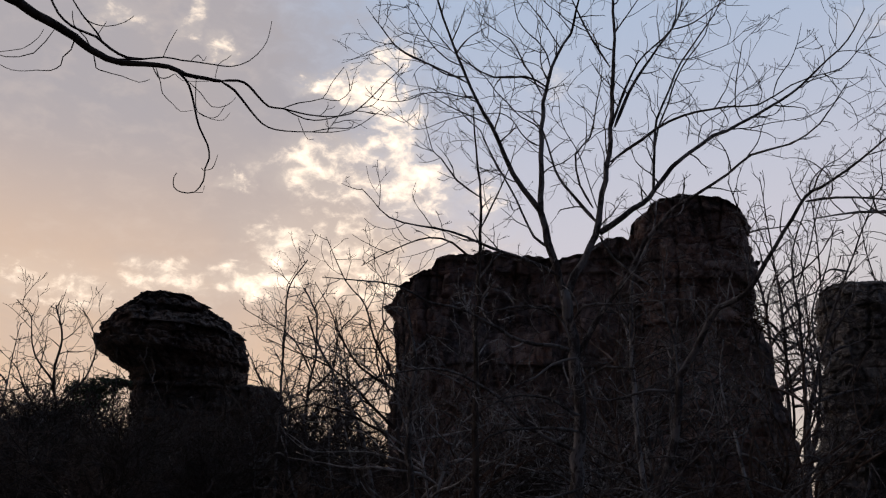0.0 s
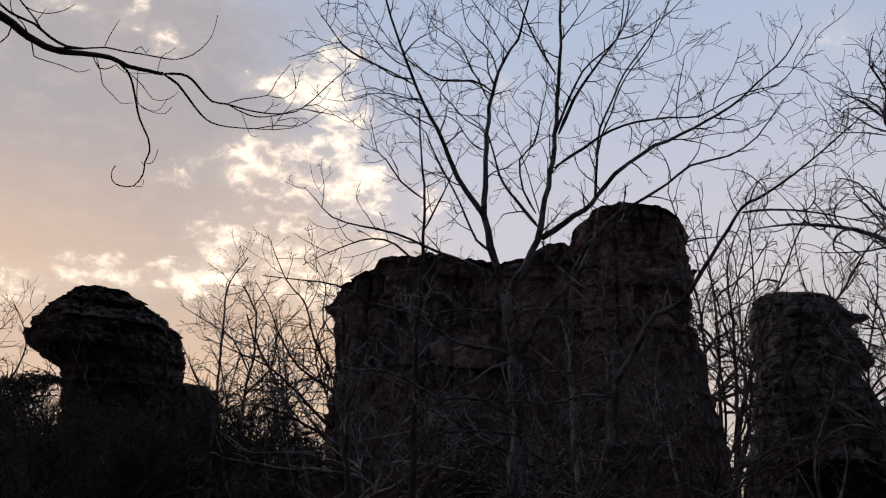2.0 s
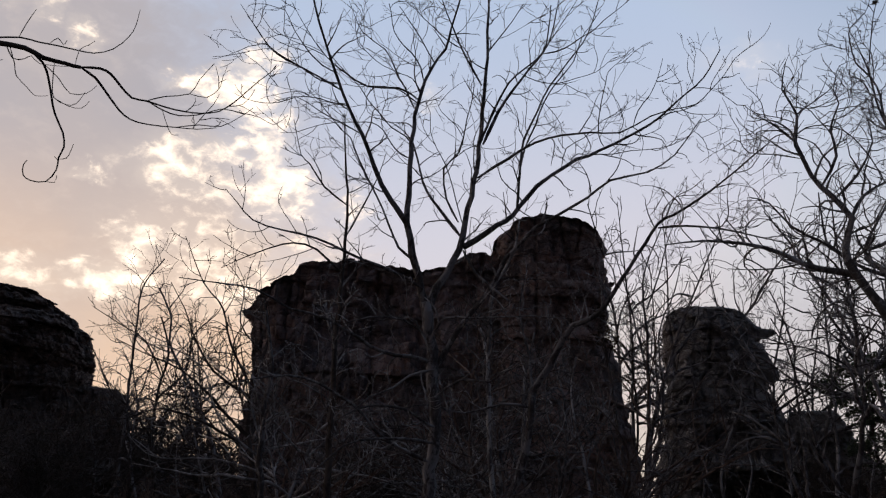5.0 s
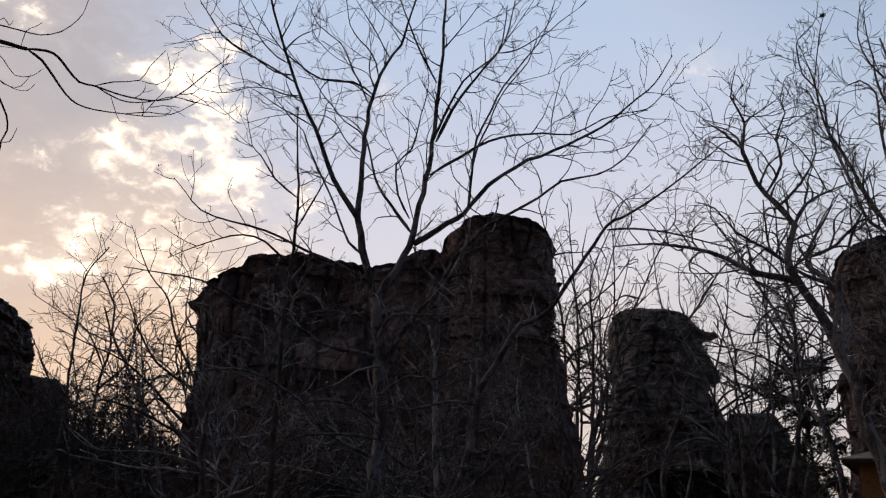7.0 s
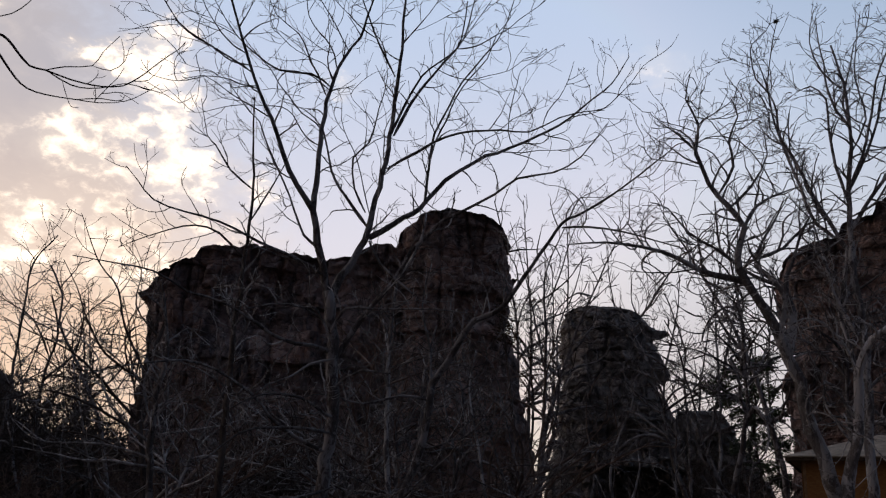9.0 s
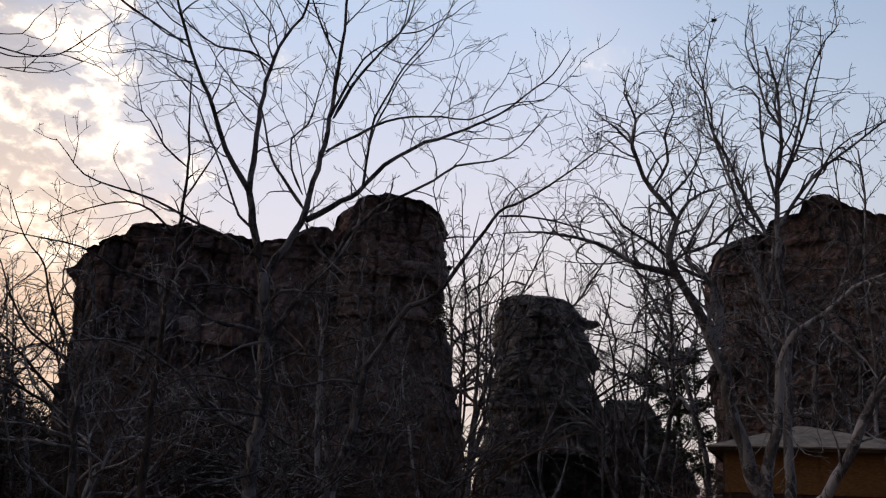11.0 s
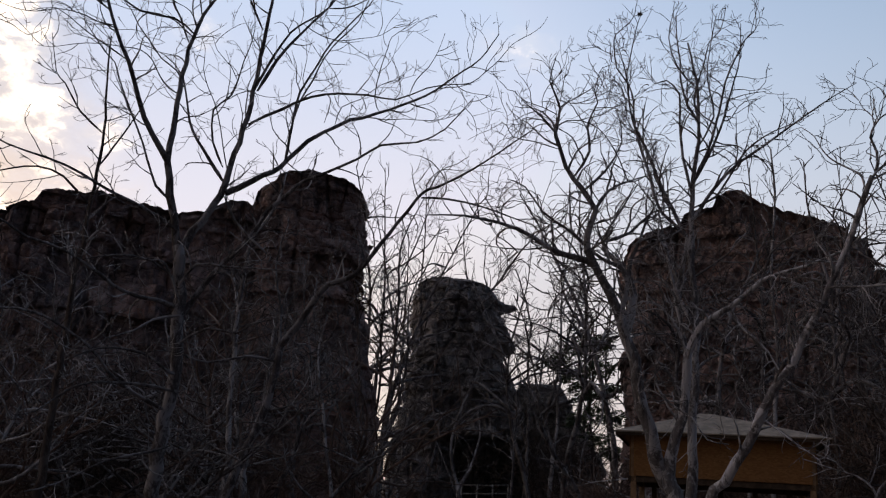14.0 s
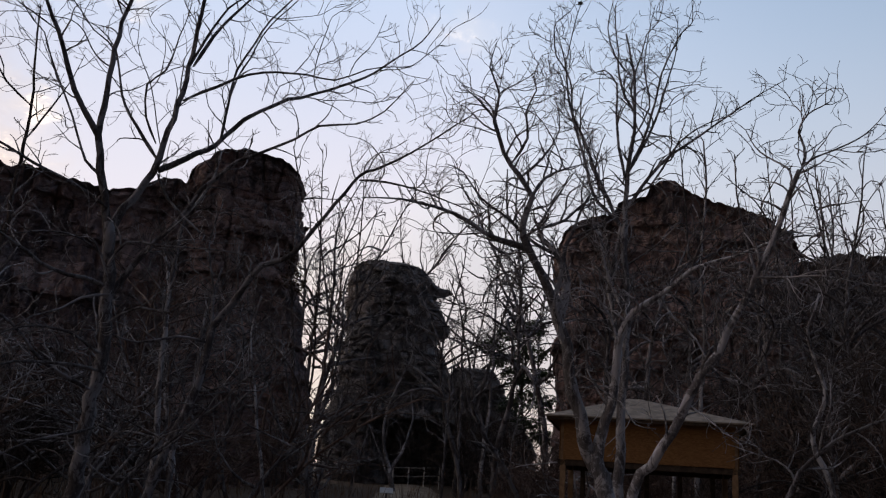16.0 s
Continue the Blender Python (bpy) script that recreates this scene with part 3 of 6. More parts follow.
limbs.append(("limb", [(-2.14, 6.15, 4.93), (-2.12, 6.19, 5.07), (-2.09, 6.24, 5.22)], 0.0045, 0.002, 0))
limbs.append(("limb", [(-1.96, 6.24, 4.95), (-1.93, 6.32, 5.05), (-1.91, 6.4, 5.04), (-1.91, 6.47, 5.12)], 0.0035, 0.002, 0))
limbs.append(("limb", [(-1.75, 6.21, 4.78), (-1.72, 6.15, 4.88), (-1.65, 6.1, 4.9), (-1.6, 6.05, 4.91)], 0.0035, 0.002, 0))
limbs.append(("limb", [(-2.04, 6.12, 4.82), (-1.95, 6.15, 4.75), (-1.9, 6.16, 4.65), (-1.86, 6.17, 4.51), (-1.82, 6.18, 4.38), (-1.75, 6.2, 4.25), (-1.73, 6.21, 4.15), (-1.75, 6.2, 4.06), (-1.75, 6.2, 3.97), (-1.8, 6.18, 3.87), (-1.89, 6.16, 3.86), (-1.94, 6.14, 3.89), (-1.95, 6.14, 3.96), (-1.93, 6.14, 4)], 0.0095, 0.003, 0))
limbs.append(("limb", [(-1.75, 6.2, 4.05), (-1.69, 6.17, 4.05), (-1.66, 6.14, 4.1), (-1.64, 6.1, 4.13)], 0.0035, 0.002, 0))
limbs.append(("limb", [(-1.75, 6.2, 4.04), (-1.78, 6.21, 4.07)], 0.003, 0.002, 0))
limbs.append(("limb", [(-1.8, 6.18, 3.87), (-1.75, 6.21, 3.88), (-1.75, 6.23, 3.94)], 0.003, 0.002, 0))
limbs.append(("limb", [(-2.17, 6.08, 4.83), (-2.1, 6.05, 4.67), (-2.06, 6.01, 4.56), (-1.97, 5.99, 4.47), (-1.9, 5.96, 4.4), (-1.81, 5.94, 4.4)], 0.004, 0.002, 0))
limbs.append(("limb", [(-1.88, 6.17, 4.78), (-1.86, 6.15, 4.59), (-1.83, 6.13, 4.48), (-1.74, 6.12, 4.43), (-1.67, 6.11, 4.44), (-1.62, 6.1, 4.53)], 0.004, 0.002, 0))
limbs.append(("limb", [(-1.83, 6.13, 4.48), (-1.72, 6.12, 4.42), (-1.63, 6.11, 4.41), (-1.58, 6.09, 4.46)], 0.003, 0.002, 0))
limbs.append(("limb", [(-1.95, 6.15, 4.75), (-1.85, 6.23, 4.68), (-1.78, 6.31, 4.61), (-1.69, 6.39, 4.66), (-1.64, 6.45, 4.76)], 0.004, 0.002, 0))
limbs.append(("limb", [(-2.19, 6.07, 4.83), (-2.14, 6.11, 4.74), (-2.08, 6.16, 4.77), (-2.05, 6.2, 4.82), (-2, 6.25, 4.79), (-1.83, 6.33, 4.83)], 0.005, 0.002, 0))
limbs.append(("limb", [(-2.57, 5.92, 4.84), (-2.53, 5.9, 4.72), (-2.49, 5.88, 4.67), (-2.33, 5.91, 4.64), (-2.21, 5.92, 4.6), (-2.13, 5.91, 4.62)], 0.0055, 0.002, 0))
limbs.append(("limb", [(-2.69, 5.86, 4.92), (-2.71, 5.87, 4.82), (-2.76, 5.87, 4.76), (-2.77, 5.88, 4.7), (-2.83, 5.87, 4.65), (-2.92, 5.85, 4.64), (-2.99, 5.83, 4.62), (-3.07, 5.8, 4.61), (-3.15, 5.78, 4.64), (-3.21, 5.77, 4.69)], 0.0055, 0.002, 0))
limbs.append(("limb", [(-2.81, 5.81, 4.97), (-2.9, 5.73, 4.71), (-3.04, 5.63, 4.62), (-3.06, 5.58, 4.63), (-2.93, 5.62, 4.68), (-2.84, 5.63, 4.77), (-2.8, 5.61, 4.83)], 0.004, 0.002, 0))
limbs.append(("limb", [(-2.26, 6.09, 4.88), (-2.37, 6.06, 4.87), (-2.49, 6.02, 4.92), (-2.59, 5.98, 4.99), (-2.69, 5.95, 5.02), (-2.77, 5.92, 5.05), (-2.85, 5.89, 5.12), (-2.92, 5.87, 5.24)], 0.012, 0.008, 0))
limbs.append(("limb", [(-2.54, 6, 4.95), (-2.57, 5.92, 5), (-2.65, 5.82, 5.08), (-2.7, 5.72, 5.16)], 0.007, 0.005, 0))
limbs.append(("limb", [(-2.64, 5.84, 5.06), (-2.55, 5.81, 5), (-2.44, 5.79, 4.97), (-2.32, 5.77, 4.99), (-2.24, 5.74, 5.03)], 0.005, 0.002, 0))
limbs.append(("limb", [(-2.59, 5.98, 4.99), (-2.6, 6.08, 5.12), (-2.61, 6.17, 5.23)], 0.004, 0.002, 0))
limbs.append(("limb", [(-2.58, 5.92, 4.84), (-2.61, 5.85, 4.91), (-2.67, 5.77, 4.96), (-2.67, 5.71, 5.04)], 0.005, 0.003, 0))
bare_tree("overhanging_tree", (-5.2, 3.6, 0.0), limbs, BARK_DARK, BARK_DARK, "dark bare tree with a long branch hanging overhead", 101, many=2.6, length=0.36, level=1,
    style=dict(STYLE, tip=0.0022, many=3.0, step=0.07, stout=0.006))

MAIN = dict(STYLE, tip=0.0045, many=2.3, step=0.16, lift=0.10, wander=0.2, stout=0.018)
limbs = []
limbs.append(("trunk", [(2.41, 16.32, 0.61), (2.46, 16.32, 2.17), (2.5, 16.31, 3.33), (2.44, 16.32, 4.33), (2.33, 16.33, 5.26), (2.26, 16.34, 5.85)], 0.1411, 0.1008, 0))
limbs.append(("limb", [(2.26, 16.35, 5.8), (2.11, 16.3, 6.27), (1.96, 16.25, 6.69), (1.82, 16.2, 7.34)], 0.0806, 0.0612, 0.19))
limbs.append(("limb", [(1.82, 16.2, 7.34), (1.47, 16.07, 7.73), (1.14, 15.93, 8.3), (0.86, 15.79, 8.86), (0.58, 15.64, 9.31), (0.3, 15.48, 9.87), (0.01, 15.32, 10.55), (-0.22, 15.16, 11.17), (-0.4, 14.99, 11.8)], 0.0574, 0.013, 0.62))
limbs.append(("limb", [(1.82, 16.2, 7.33), (1.83, 16.24, 8.21), (1.87, 16.28, 9.06), (1.94, 16.31, 9.93), (2.17, 16.33, 10.69), (2.47, 16.33, 11.21), (2.65, 16.34, 12.01), (2.85, 16.35, 12.96)], 0.0615, 0.0144, 0.62))
limbs.append(("limb", [(1.97, 16.28, 9.97), (1.54, 16.19, 10.15), (0.92, 16.11, 10.07), (0.46, 15.99, 10.25), (0.07, 15.87, 10.5), (-0.38, 15.73, 11.02), (-0.67, 15.59, 11.43)], 0.0287, 0.0058, 0.62))
limbs.append(("limb", [(0.43, 15.59, 9.64), (-0.02, 15.48, 9.82), (-0.56, 15.35, 10.01), (-0.99, 15.21, 10.21), (-1.31, 15.06, 10.57), (-1.55, 14.92, 10.84)], 0.0246, 0.005, 0.62))
limbs.append(("limb", [(1.89, 16.39, 9.84), (1.5, 16.66, 10.81), (1.28, 16.9, 11.39), (0.8, 17.16, 11.9), (0.48, 17.39, 12.75)], 0.0246, 0.0058, 0.62))
limbs.append(("limb", [(2.87, 16.55, 7.57), (2.65, 16.72, 8.1), (2.6, 16.87, 8.79), (2.92, 16.95, 9.24), (3.09, 17.06, 10.08), (3.24, 17.16, 10.92), (3.1, 17.32, 11.81)], 0.0262, 0.0058, 0.62))
limbs.append(("limb", [(0.85, 15.98, 8.98), (0.43, 15.84, 9.11), (-0.01, 15.7, 9.26), (-0.44, 15.54, 9.41), (-0.85, 15.38, 9.14)], 0.018, 0.0043, 0.62))
limbs.append(("limb", [(2.3, 16.34, 5.58), (2.45, 16.4, 6.14), (2.78, 16.42, 6.76), (2.94, 16.47, 7.29), (3.1, 16.52, 8.13), (3.24, 16.58, 8.99), (3.31, 16.64, 9.88), (3.42, 16.7, 11.32), (3.43, 16.78, 12.3), (3.48, 16.84, 13.45)], 0.0806, 0.018, 0.56))
limbs.append(("limb", [(2.92, 16.54, 7.28), (2.69, 16.73, 7.66), (2.39, 16.92, 8.14), (2.22, 17.08, 8.56), (2.1, 17.24, 9.12), (1.95, 17.41, 9.63), (1.61, 17.58, 10.03), (1.08, 17.77, 10.24)], 0.041, 0.0072, 0.62))
limbs.append(("limb", [(3.34, 16.57, 9.29), (3.67, 16.72, 10.12), (4.17, 16.83, 10.99), (4.71, 16.92, 11.78), (4.98, 17.07, 12.53), (5.17, 17.24, 13.5)], 0.041, 0.0101, 0.62))
limbs.append(("limb", [(3.31, 16.67, 10.66), (2.91, 16.48, 11.19), (2.57, 16.27, 11.77), (2.22, 16.05, 12.46)], 0.0287, 0.0086, 0.62))
limbs.append(("limb", [(2.95, 16.34, 7), (3.62, 16.38, 7.5), (3.96, 16.49, 7.79), (4.45, 16.55, 8.46), (5.02, 16.58, 8.99), (5.58, 16.59, 9.3), (6.14, 16.58, 9.61), (6.88, 16.48, 10.09), (7.47, 16.42, 10.64), (8.07, 16.34, 11.25), (8.49, 16.33, 11.97)], 0.0615, 0.0101, 0.62))
limbs.append(("limb", [(3.24, 16.59, 8.55), (3.8, 16.27, 8.91), (4.27, 15.96, 9.15), (4.7, 15.65, 9.21), (5.18, 15.3, 9.17), (5.62, 14.94, 9.04), (6.09, 14.55, 9.26), (6.45, 14.19, 9.28), (6.69, 13.87, 9.2)], 0.0369, 0.0072, 0.62))
limbs.append(("limb", [(4, 16.42, 7.81), (4.08, 16.5, 8.68), (4.19, 16.58, 9.47), (4.47, 16.61, 10.17), (4.75, 16.63, 10.81), (5.18, 16.61, 11.43), (5.6, 16.58, 12.15), (5.87, 16.59, 13.08)], 0.0328, 0.0086, 0.62))
limbs.append(("limb", [(2.45, 16.42, 4.55), (2.87, 16.21, 5.35), (3.36, 15.97, 6.05), (3.65, 15.76, 6.64), (4.12, 15.5, 7.19), (4.49, 15.25, 7.41), (4.98, 14.95, 7.68), (5.32, 14.68, 7.95), (5.89, 14.31, 8.02), (6.27, 14, 8.25), (6.64, 13.67, 8.83)], 0.0615, 0.0086, 0.56))
limbs.append(("limb", [(2.41, 16.32, 4.72), (1.98, 16.14, 4.78), (1.46, 15.96, 4.8), (0.99, 15.76, 5), (0.48, 15.54, 5.22), (-0.21, 15.31, 5.32), (-0.79, 15.05, 5.54), (-1.35, 14.78, 5.53), (-1.97, 14.47, 5.49)], 0.0451, 0.0072, 0.62))
limbs.append(("limb", [(2.19, 16.25, 6.09), (1.63, 16.17, 6.36), (1.1, 16.06, 6.5), (0.68, 15.94, 6.61), (0.16, 15.8, 6.77), (-0.46, 15.64, 6.81), (-0.97, 15.47, 6.89), (-1.27, 15.3, 7.15), (-1.47, 15.13, 7.31)], 0.041, 0.0058, 0.62))
limbs.append(("limb", [(2.37, 16.33, 5.16), (1.84, 16.16, 5.44), (1.21, 15.99, 5.42), (0.69, 15.78, 5.2)], 0.0287, 0.0072, 0.62))
limbs.append(("limb", [(2.47, 16.31, 2.93), (1.62, 16.12, 3.28), (1.01, 15.87, 3.82), (0.11, 15.6, 4.2), (-0.74, 15.28, 4.07), (-1.73, 14.9, 3.71)], 0.041, 0.0072, 0.62))
limbs.append(("limb", [(2.45, 16.22, 4.59), (1.99, 16.08, 4.43), (1.69, 15.91, 4.17), (1.27, 15.75, 3.96), (0.93, 15.57, 3.61)], 0.0307, 0.0072, 0.5))
limbs.append(("limb", [(2.48, 16.21, 3.56), (2.29, 16, 3.6), (1.86, 15.81, 3.79), (1.35, 15.62, 3.79), (0.99, 15.41, 3.66), (0.68, 15.18, 3.44)], 0.0348, 0.0072, 0.5))
limbs.append(("limb", [(2.48, 16.21, 3.27), (1.95, 15.96, 3.3), (1.38, 15.7, 3.24), (0.85, 15.42, 3.07), (0.4, 15.11, 2.65), (0.1, 14.8, 2.54)], 0.0369, 0.0081, 0.5))
limbs.append(("limb", [(2.55, 16.2, 2.34), (2.1, 15.91, 2.18), (1.55, 15.62, 2.02), (0.86, 15.33, 1.62), (0.43, 14.99, 1.48)], 0.0328, 0.009, 0.43))
limbs.append(("limb", [(2.31, 16.03, 5.03), (2.53, 15.84, 5.46), (3, 15.59, 5.43), (3.37, 15.35, 5.42), (3.97, 15.05, 5.42), (4.58, 14.7, 5.32)], 0.0307, 0.0072, 0.5))
limbs.append(("limb", [(2.36, 16.03, 4.78), (2.07, 16.22, 5.46), (1.75, 16.41, 5.55), (1.32, 16.6, 5.5), (0.9, 16.78, 5.62)], 0.0266, 0.0072, 0.5))
limbs.append(("limb", [(2.43, 16.02, 4.04), (2.87, 15.74, 4.35), (3.3, 15.45, 4.27), (3.69, 15.16, 4.57), (4.01, 14.87, 4.47)], 0.0307, 0.0072, 0.5))
limbs.append(("limb", [(2.93, 16.24, 6.9), (3.13, 16.03, 6.43), (3.43, 15.8, 6.06), (3.67, 15.57, 5.79)], 0.0328, 0.018, 0.25))
limbs.append(("limb", [(0.35, 15.51, 9.76), (0.1, 15.48, 9.74), (-0.11, 15.44, 9.8), (-0.38, 15.4, 9.95), (-0.65, 15.36, 10.04), (-0.97, 15.31, 10.22), (-1.09, 15.26, 10.36), (-1.27, 15.21, 10.59), (-1.44, 15.16, 10.77)], 0.0202, 0.0054, 0.75))
limbs.append(("limb", [(-0.97, 15.31, 10.22), (-1.15, 15.46, 10.26), (-1.34, 15.6, 10.28), (-1.48, 15.75, 10.4)], 0.0067, 0.0036, 0.75))
limbs.append(("limb", [(-0.4, 15.39, 9.95), (-0.58, 15.57, 9.91), (-0.67, 15.76, 9.82)], 0.0067, 0.0036, 0.75))
limbs.append(("limb", [(0.26, 15.46, 9.95), (0.02, 15.43, 10.05), (-0.21, 15.39, 10.23), (-0.38, 15.35, 10.42), (-0.56, 15.31, 10.66), (-0.69, 15.27, 10.91), (-0.82, 15.23, 11.1)], 0.0185, 0.0054, 0.75))
limbs.append(("limb", [(-0.43, 15.34, 10.48), (-0.71, 15.45, 10.59), (-0.93, 15.55, 10.7), (-1.11, 15.65, 10.95), (-1.27, 15.76, 11.23)], 0.0092, 0.0045, 0.75))
limbs.append(("limb", [(0.07, 15.87, 10.5), (-0.17, 15.88, 10.61), (-0.45, 15.88, 10.71), (-0.67, 15.89, 10.8), (-0.92, 15.88, 10.94)], 0.0118, 0.0045, 0.75))
limbs.append(("limb", [(0.53, 15.61, 9.41), (0.25, 15.64, 9.4), (0.03, 15.66, 9.47), (-0.18, 15.69, 9.5), (-0.43, 15.7, 9.48), (-0.73, 15.71, 9.34), (-1.03, 15.72, 9.3), (-1.33, 15.72, 9.34), (-1.55, 15.72, 9.43)], 0.0151, 0.0045, 0.75))
limbs.append(("limb", [(-0.14, 15.69, 9.5), (-0.34, 15.58, 9.55), (-0.65, 15.48, 9.52), (-0.9, 15.36, 9.52)], 0.0067, 0.0036, 0.75))
limbs.append(("limb", [(1.98, 16.26, 6.63), (1.71, 16.34, 6.88), (1.49, 16.41, 7.38), (1.24, 16.48, 7.95), (0.99, 16.54, 8.45), (0.79, 16.6, 8.89), (0.68, 16.66, 9.18), (0.48, 16.71, 9.38), (0.24, 16.77, 9.68), (0.01, 16.82, 9.98)], 0.0286, 0.0072, 0.75))
limbs.append(("limb", [(1.85, 16.26, 8.69), (1.65, 16.3, 8.8), (1.47, 16.34, 9), (1.29, 16.37, 9.29), (1.06, 16.41, 9.45), (0.79, 16.44, 9.44), (0.46, 16.48, 9.42), (0.14, 16.5, 9.36), (-0.17, 16.52, 9.24), (-0.43, 16.53, 9.13), (-0.69, 16.54, 9.1)], 0.0168, 0.0045, 0.75))
limbs.append(("limb", [(2.02, 17.35, 9.45), (1.85, 17.43, 9.7), (1.55, 17.53, 9.92), (1.3, 17.62, 10.25), (1.04, 17.7, 10.58), (0.84, 17.78, 10.93), (0.58, 17.85, 11.2), (0.31, 17.93, 11.54)], 0.0185, 0.0072, 0.75))
limbs.append(("limb", [(1.94, 16.31, 9.93), (1.74, 16.4, 10.11), (1.57, 16.48, 10.27), (1.29, 16.57, 10.35), (0.96, 16.66, 10.37), (0.73, 16.74, 10.44), (0.61, 16.81, 10.52)], 0.0185, 0.0054, 0.75))
limbs.append(("limb", [(2, 16.32, 10.18), (1.82, 16.31, 10.45), (1.58, 16.31, 10.54), (1.23, 16.31, 10.67), (0.94, 16.3, 10.87), (0.69, 16.28, 11.14), (0.6, 16.26, 11.5), (0.63, 16.23, 11.81)], 0.0118, 0.0045, 0.75))
limbs.append(("limb", [(2.06, 16.32, 10.38), (1.97, 16.31, 10.73), (1.78, 16.31, 11.02), (1.6, 16.3, 11.18), (1.4, 16.3, 11.47), (1.32, 16.28, 11.84), (1.26, 16.26, 12.08)], 0.0185, 0.009, 0.75))
limbs.append(("limb", [(2.26, 16.33, 10.86), (2.12, 16.27, 11.05), (1.91, 16.21, 11.37), (1.66, 16.15, 11.69), (1.46, 16.09, 11.94)], 0.0185, 0.009, 0.75))
limbs.append(("limb", [(2.82, 16.43, 11.33), (2.53, 16.39, 11.45), (2.21, 16.34, 11.7), (1.89, 16.29, 11.95), (1.75, 16.22, 12.14)], 0.0151, 0.0072, 0.75))
limbs.append(("limb", [(3.43, 16.71, 11.46), (3.62, 16.52, 11.72), (3.87, 16.31, 12.05), (4.05, 16.12, 12.37)], 0.0168, 0.0072, 0.75))
limbs.append(("limb", [(3.62, 16.52, 11.72), (3.79, 16.43, 11.76), (4.11, 16.3, 11.95), (4.44, 16.16, 12.15), (4.65, 16.05, 12.23)], 0.0084, 0.0036, 0.75))
limbs.append(("limb", [(3.27, 16.6, 9.25), (3.52, 16.56, 10.02), (3.84, 16.51, 10.69), (4.16, 16.45, 11.04), (4.52, 16.37, 11.39), (4.66, 16.35, 11.94), (4.71, 16.36, 12.57)], 0.0302, 0.0108, 0.75))
limbs.append(("limb", [(4.52, 16.37, 11.39), (4.78, 16.23, 11.39), (5.04, 16.09, 11.49), (5.25, 15.96, 11.64), (5.45, 15.82, 11.73), (5.64, 15.69, 11.92), (5.84, 15.55, 12.07), (6.03, 15.41, 12.22), (6.12, 15.31, 12.31)], 0.0168, 0.0054, 0.75))
limbs.append(("limb", [(4.78, 16.94, 11.92), (4.98, 16.95, 12.27), (5.23, 16.93, 12.73), (5.49, 16.92, 13.2)], 0.0134, 0.0063, 0.75))
limbs.append(("limb", [(4.06, 16.47, 10.94), (4.4, 16.35, 10.73), (4.79, 16.22, 10.65), (5.17, 16.07, 10.74), (5.54, 15.92, 10.85), (5.81, 15.79, 11.09), (5.93, 15.72, 11.13)], 0.0118, 0.0045, 0.75))
limbs.append(("limb", [(4.16, 16.45, 11.04), (4.39, 16.32, 11.01), (4.65, 16.19, 11), (5.03, 16.01, 10.81)], 0.0084, 0.0036, 0.75))
limbs.append(("limb", [(4.09, 16.51, 8.73), (4.19, 16.52, 9.27), (4.41, 16.5, 9.8), (4.58, 16.5, 10.34), (4.86, 16.46, 10.82), (5.21, 16.4, 11.31), (5.38, 16.38, 11.87), (5.57, 16.36, 12.17), (5.81, 16.32, 12.6)], 0.0218, 0.0063, 0.75))
limbs.append(("limb", [(6.43, 14.21, 9.28), (6.76, 14.05, 9.33), (6.99, 13.94, 9.57), (7.22, 13.81, 9.84), (7.41, 13.71, 10.16), (7.59, 13.61, 10.31)], 0.0134, 0.0045, 0.75))
limbs.append(("limb", [(7.86, 16.37, 11.01), (7.71, 16.33, 11.41), (7.71, 16.23, 11.7)], 0.0084, 0.0045, 0.75))
limbs.append(("limb", [(5.83, 14.77, 9.12), (5.92, 14.73, 9.44), (6.12, 14.64, 9.73), (6.27, 14.57, 10.08), (6.37, 14.52, 10.49)], 0.0126, 0.0045, 0.75))
limbs.append(("limb", [(5.92, 16.59, 9.48), (5.81, 16.67, 9.82), (5.88, 16.68, 10.49), (6, 16.67, 11.04), (6.07, 16.68, 11.33), (6.36, 16.61, 11.62), (6.6, 16.55, 11.83)], 0.0151, 0.0045, 0.75))
limbs.append(("limb", [(5.61, 16.59, 9.32), (6.02, 16.37, 9.27), (6.31, 16.18, 9.29), (6.81, 15.9, 9.27), (7.19, 15.65, 9.38), (7.42, 15.46, 9.57), (7.49, 15.34, 9.78)], 0.0134, 0.0045, 0.75))
limbs.append(("limb", [(4.98, 16.58, 8.96), (5.1, 16.64, 9.42), (5.48, 16.62, 9.69), (5.9, 16.58, 10.12), (6.21, 16.56, 10.29), (6.64, 16.5, 10.52)], 0.0126, 0.0045, 0.75))
limbs.append(("limb", [(4.58, 16.5, 10.34), (4.65, 16.32, 10.13), (4.83, 16.1, 9.68), (4.81, 15.94, 9.08)], 0.0101, 0.0045, 0.75))
limbs.append(("limb", [(2.97, 16.48, 7.43), (2.82, 16.54, 8), (2.66, 16.6, 8.6), (2.54, 16.66, 8.92), (2.42, 16.71, 9.17), (2.29, 16.77, 9.55), (2.27, 16.81, 10.01), (2.14, 16.86, 10.27)], 0.0151, 0.0054, 0.75))
limbs.append(("limb", [(2.7, 16.9, 8.96), (3.05, 17.02, 9.33), (3.37, 17.13, 9.55)], 0.0118, 0.009, 0.75))
limbs.append(("limb", [(3.01, 17, 9.58), (2.82, 16.87, 9.8), (2.49, 16.75, 10.02), (2.34, 16.61, 10.25)], 0.0101, 0.0045, 0.75))
bare_tree("spreading_tree", (2.42, 16.32, 0.97), limbs, BARK, TWIG, "large bare tree with many ascending limbs before the rock wall", 202, many=3.0, length=1.15, level=3, style=MAIN)

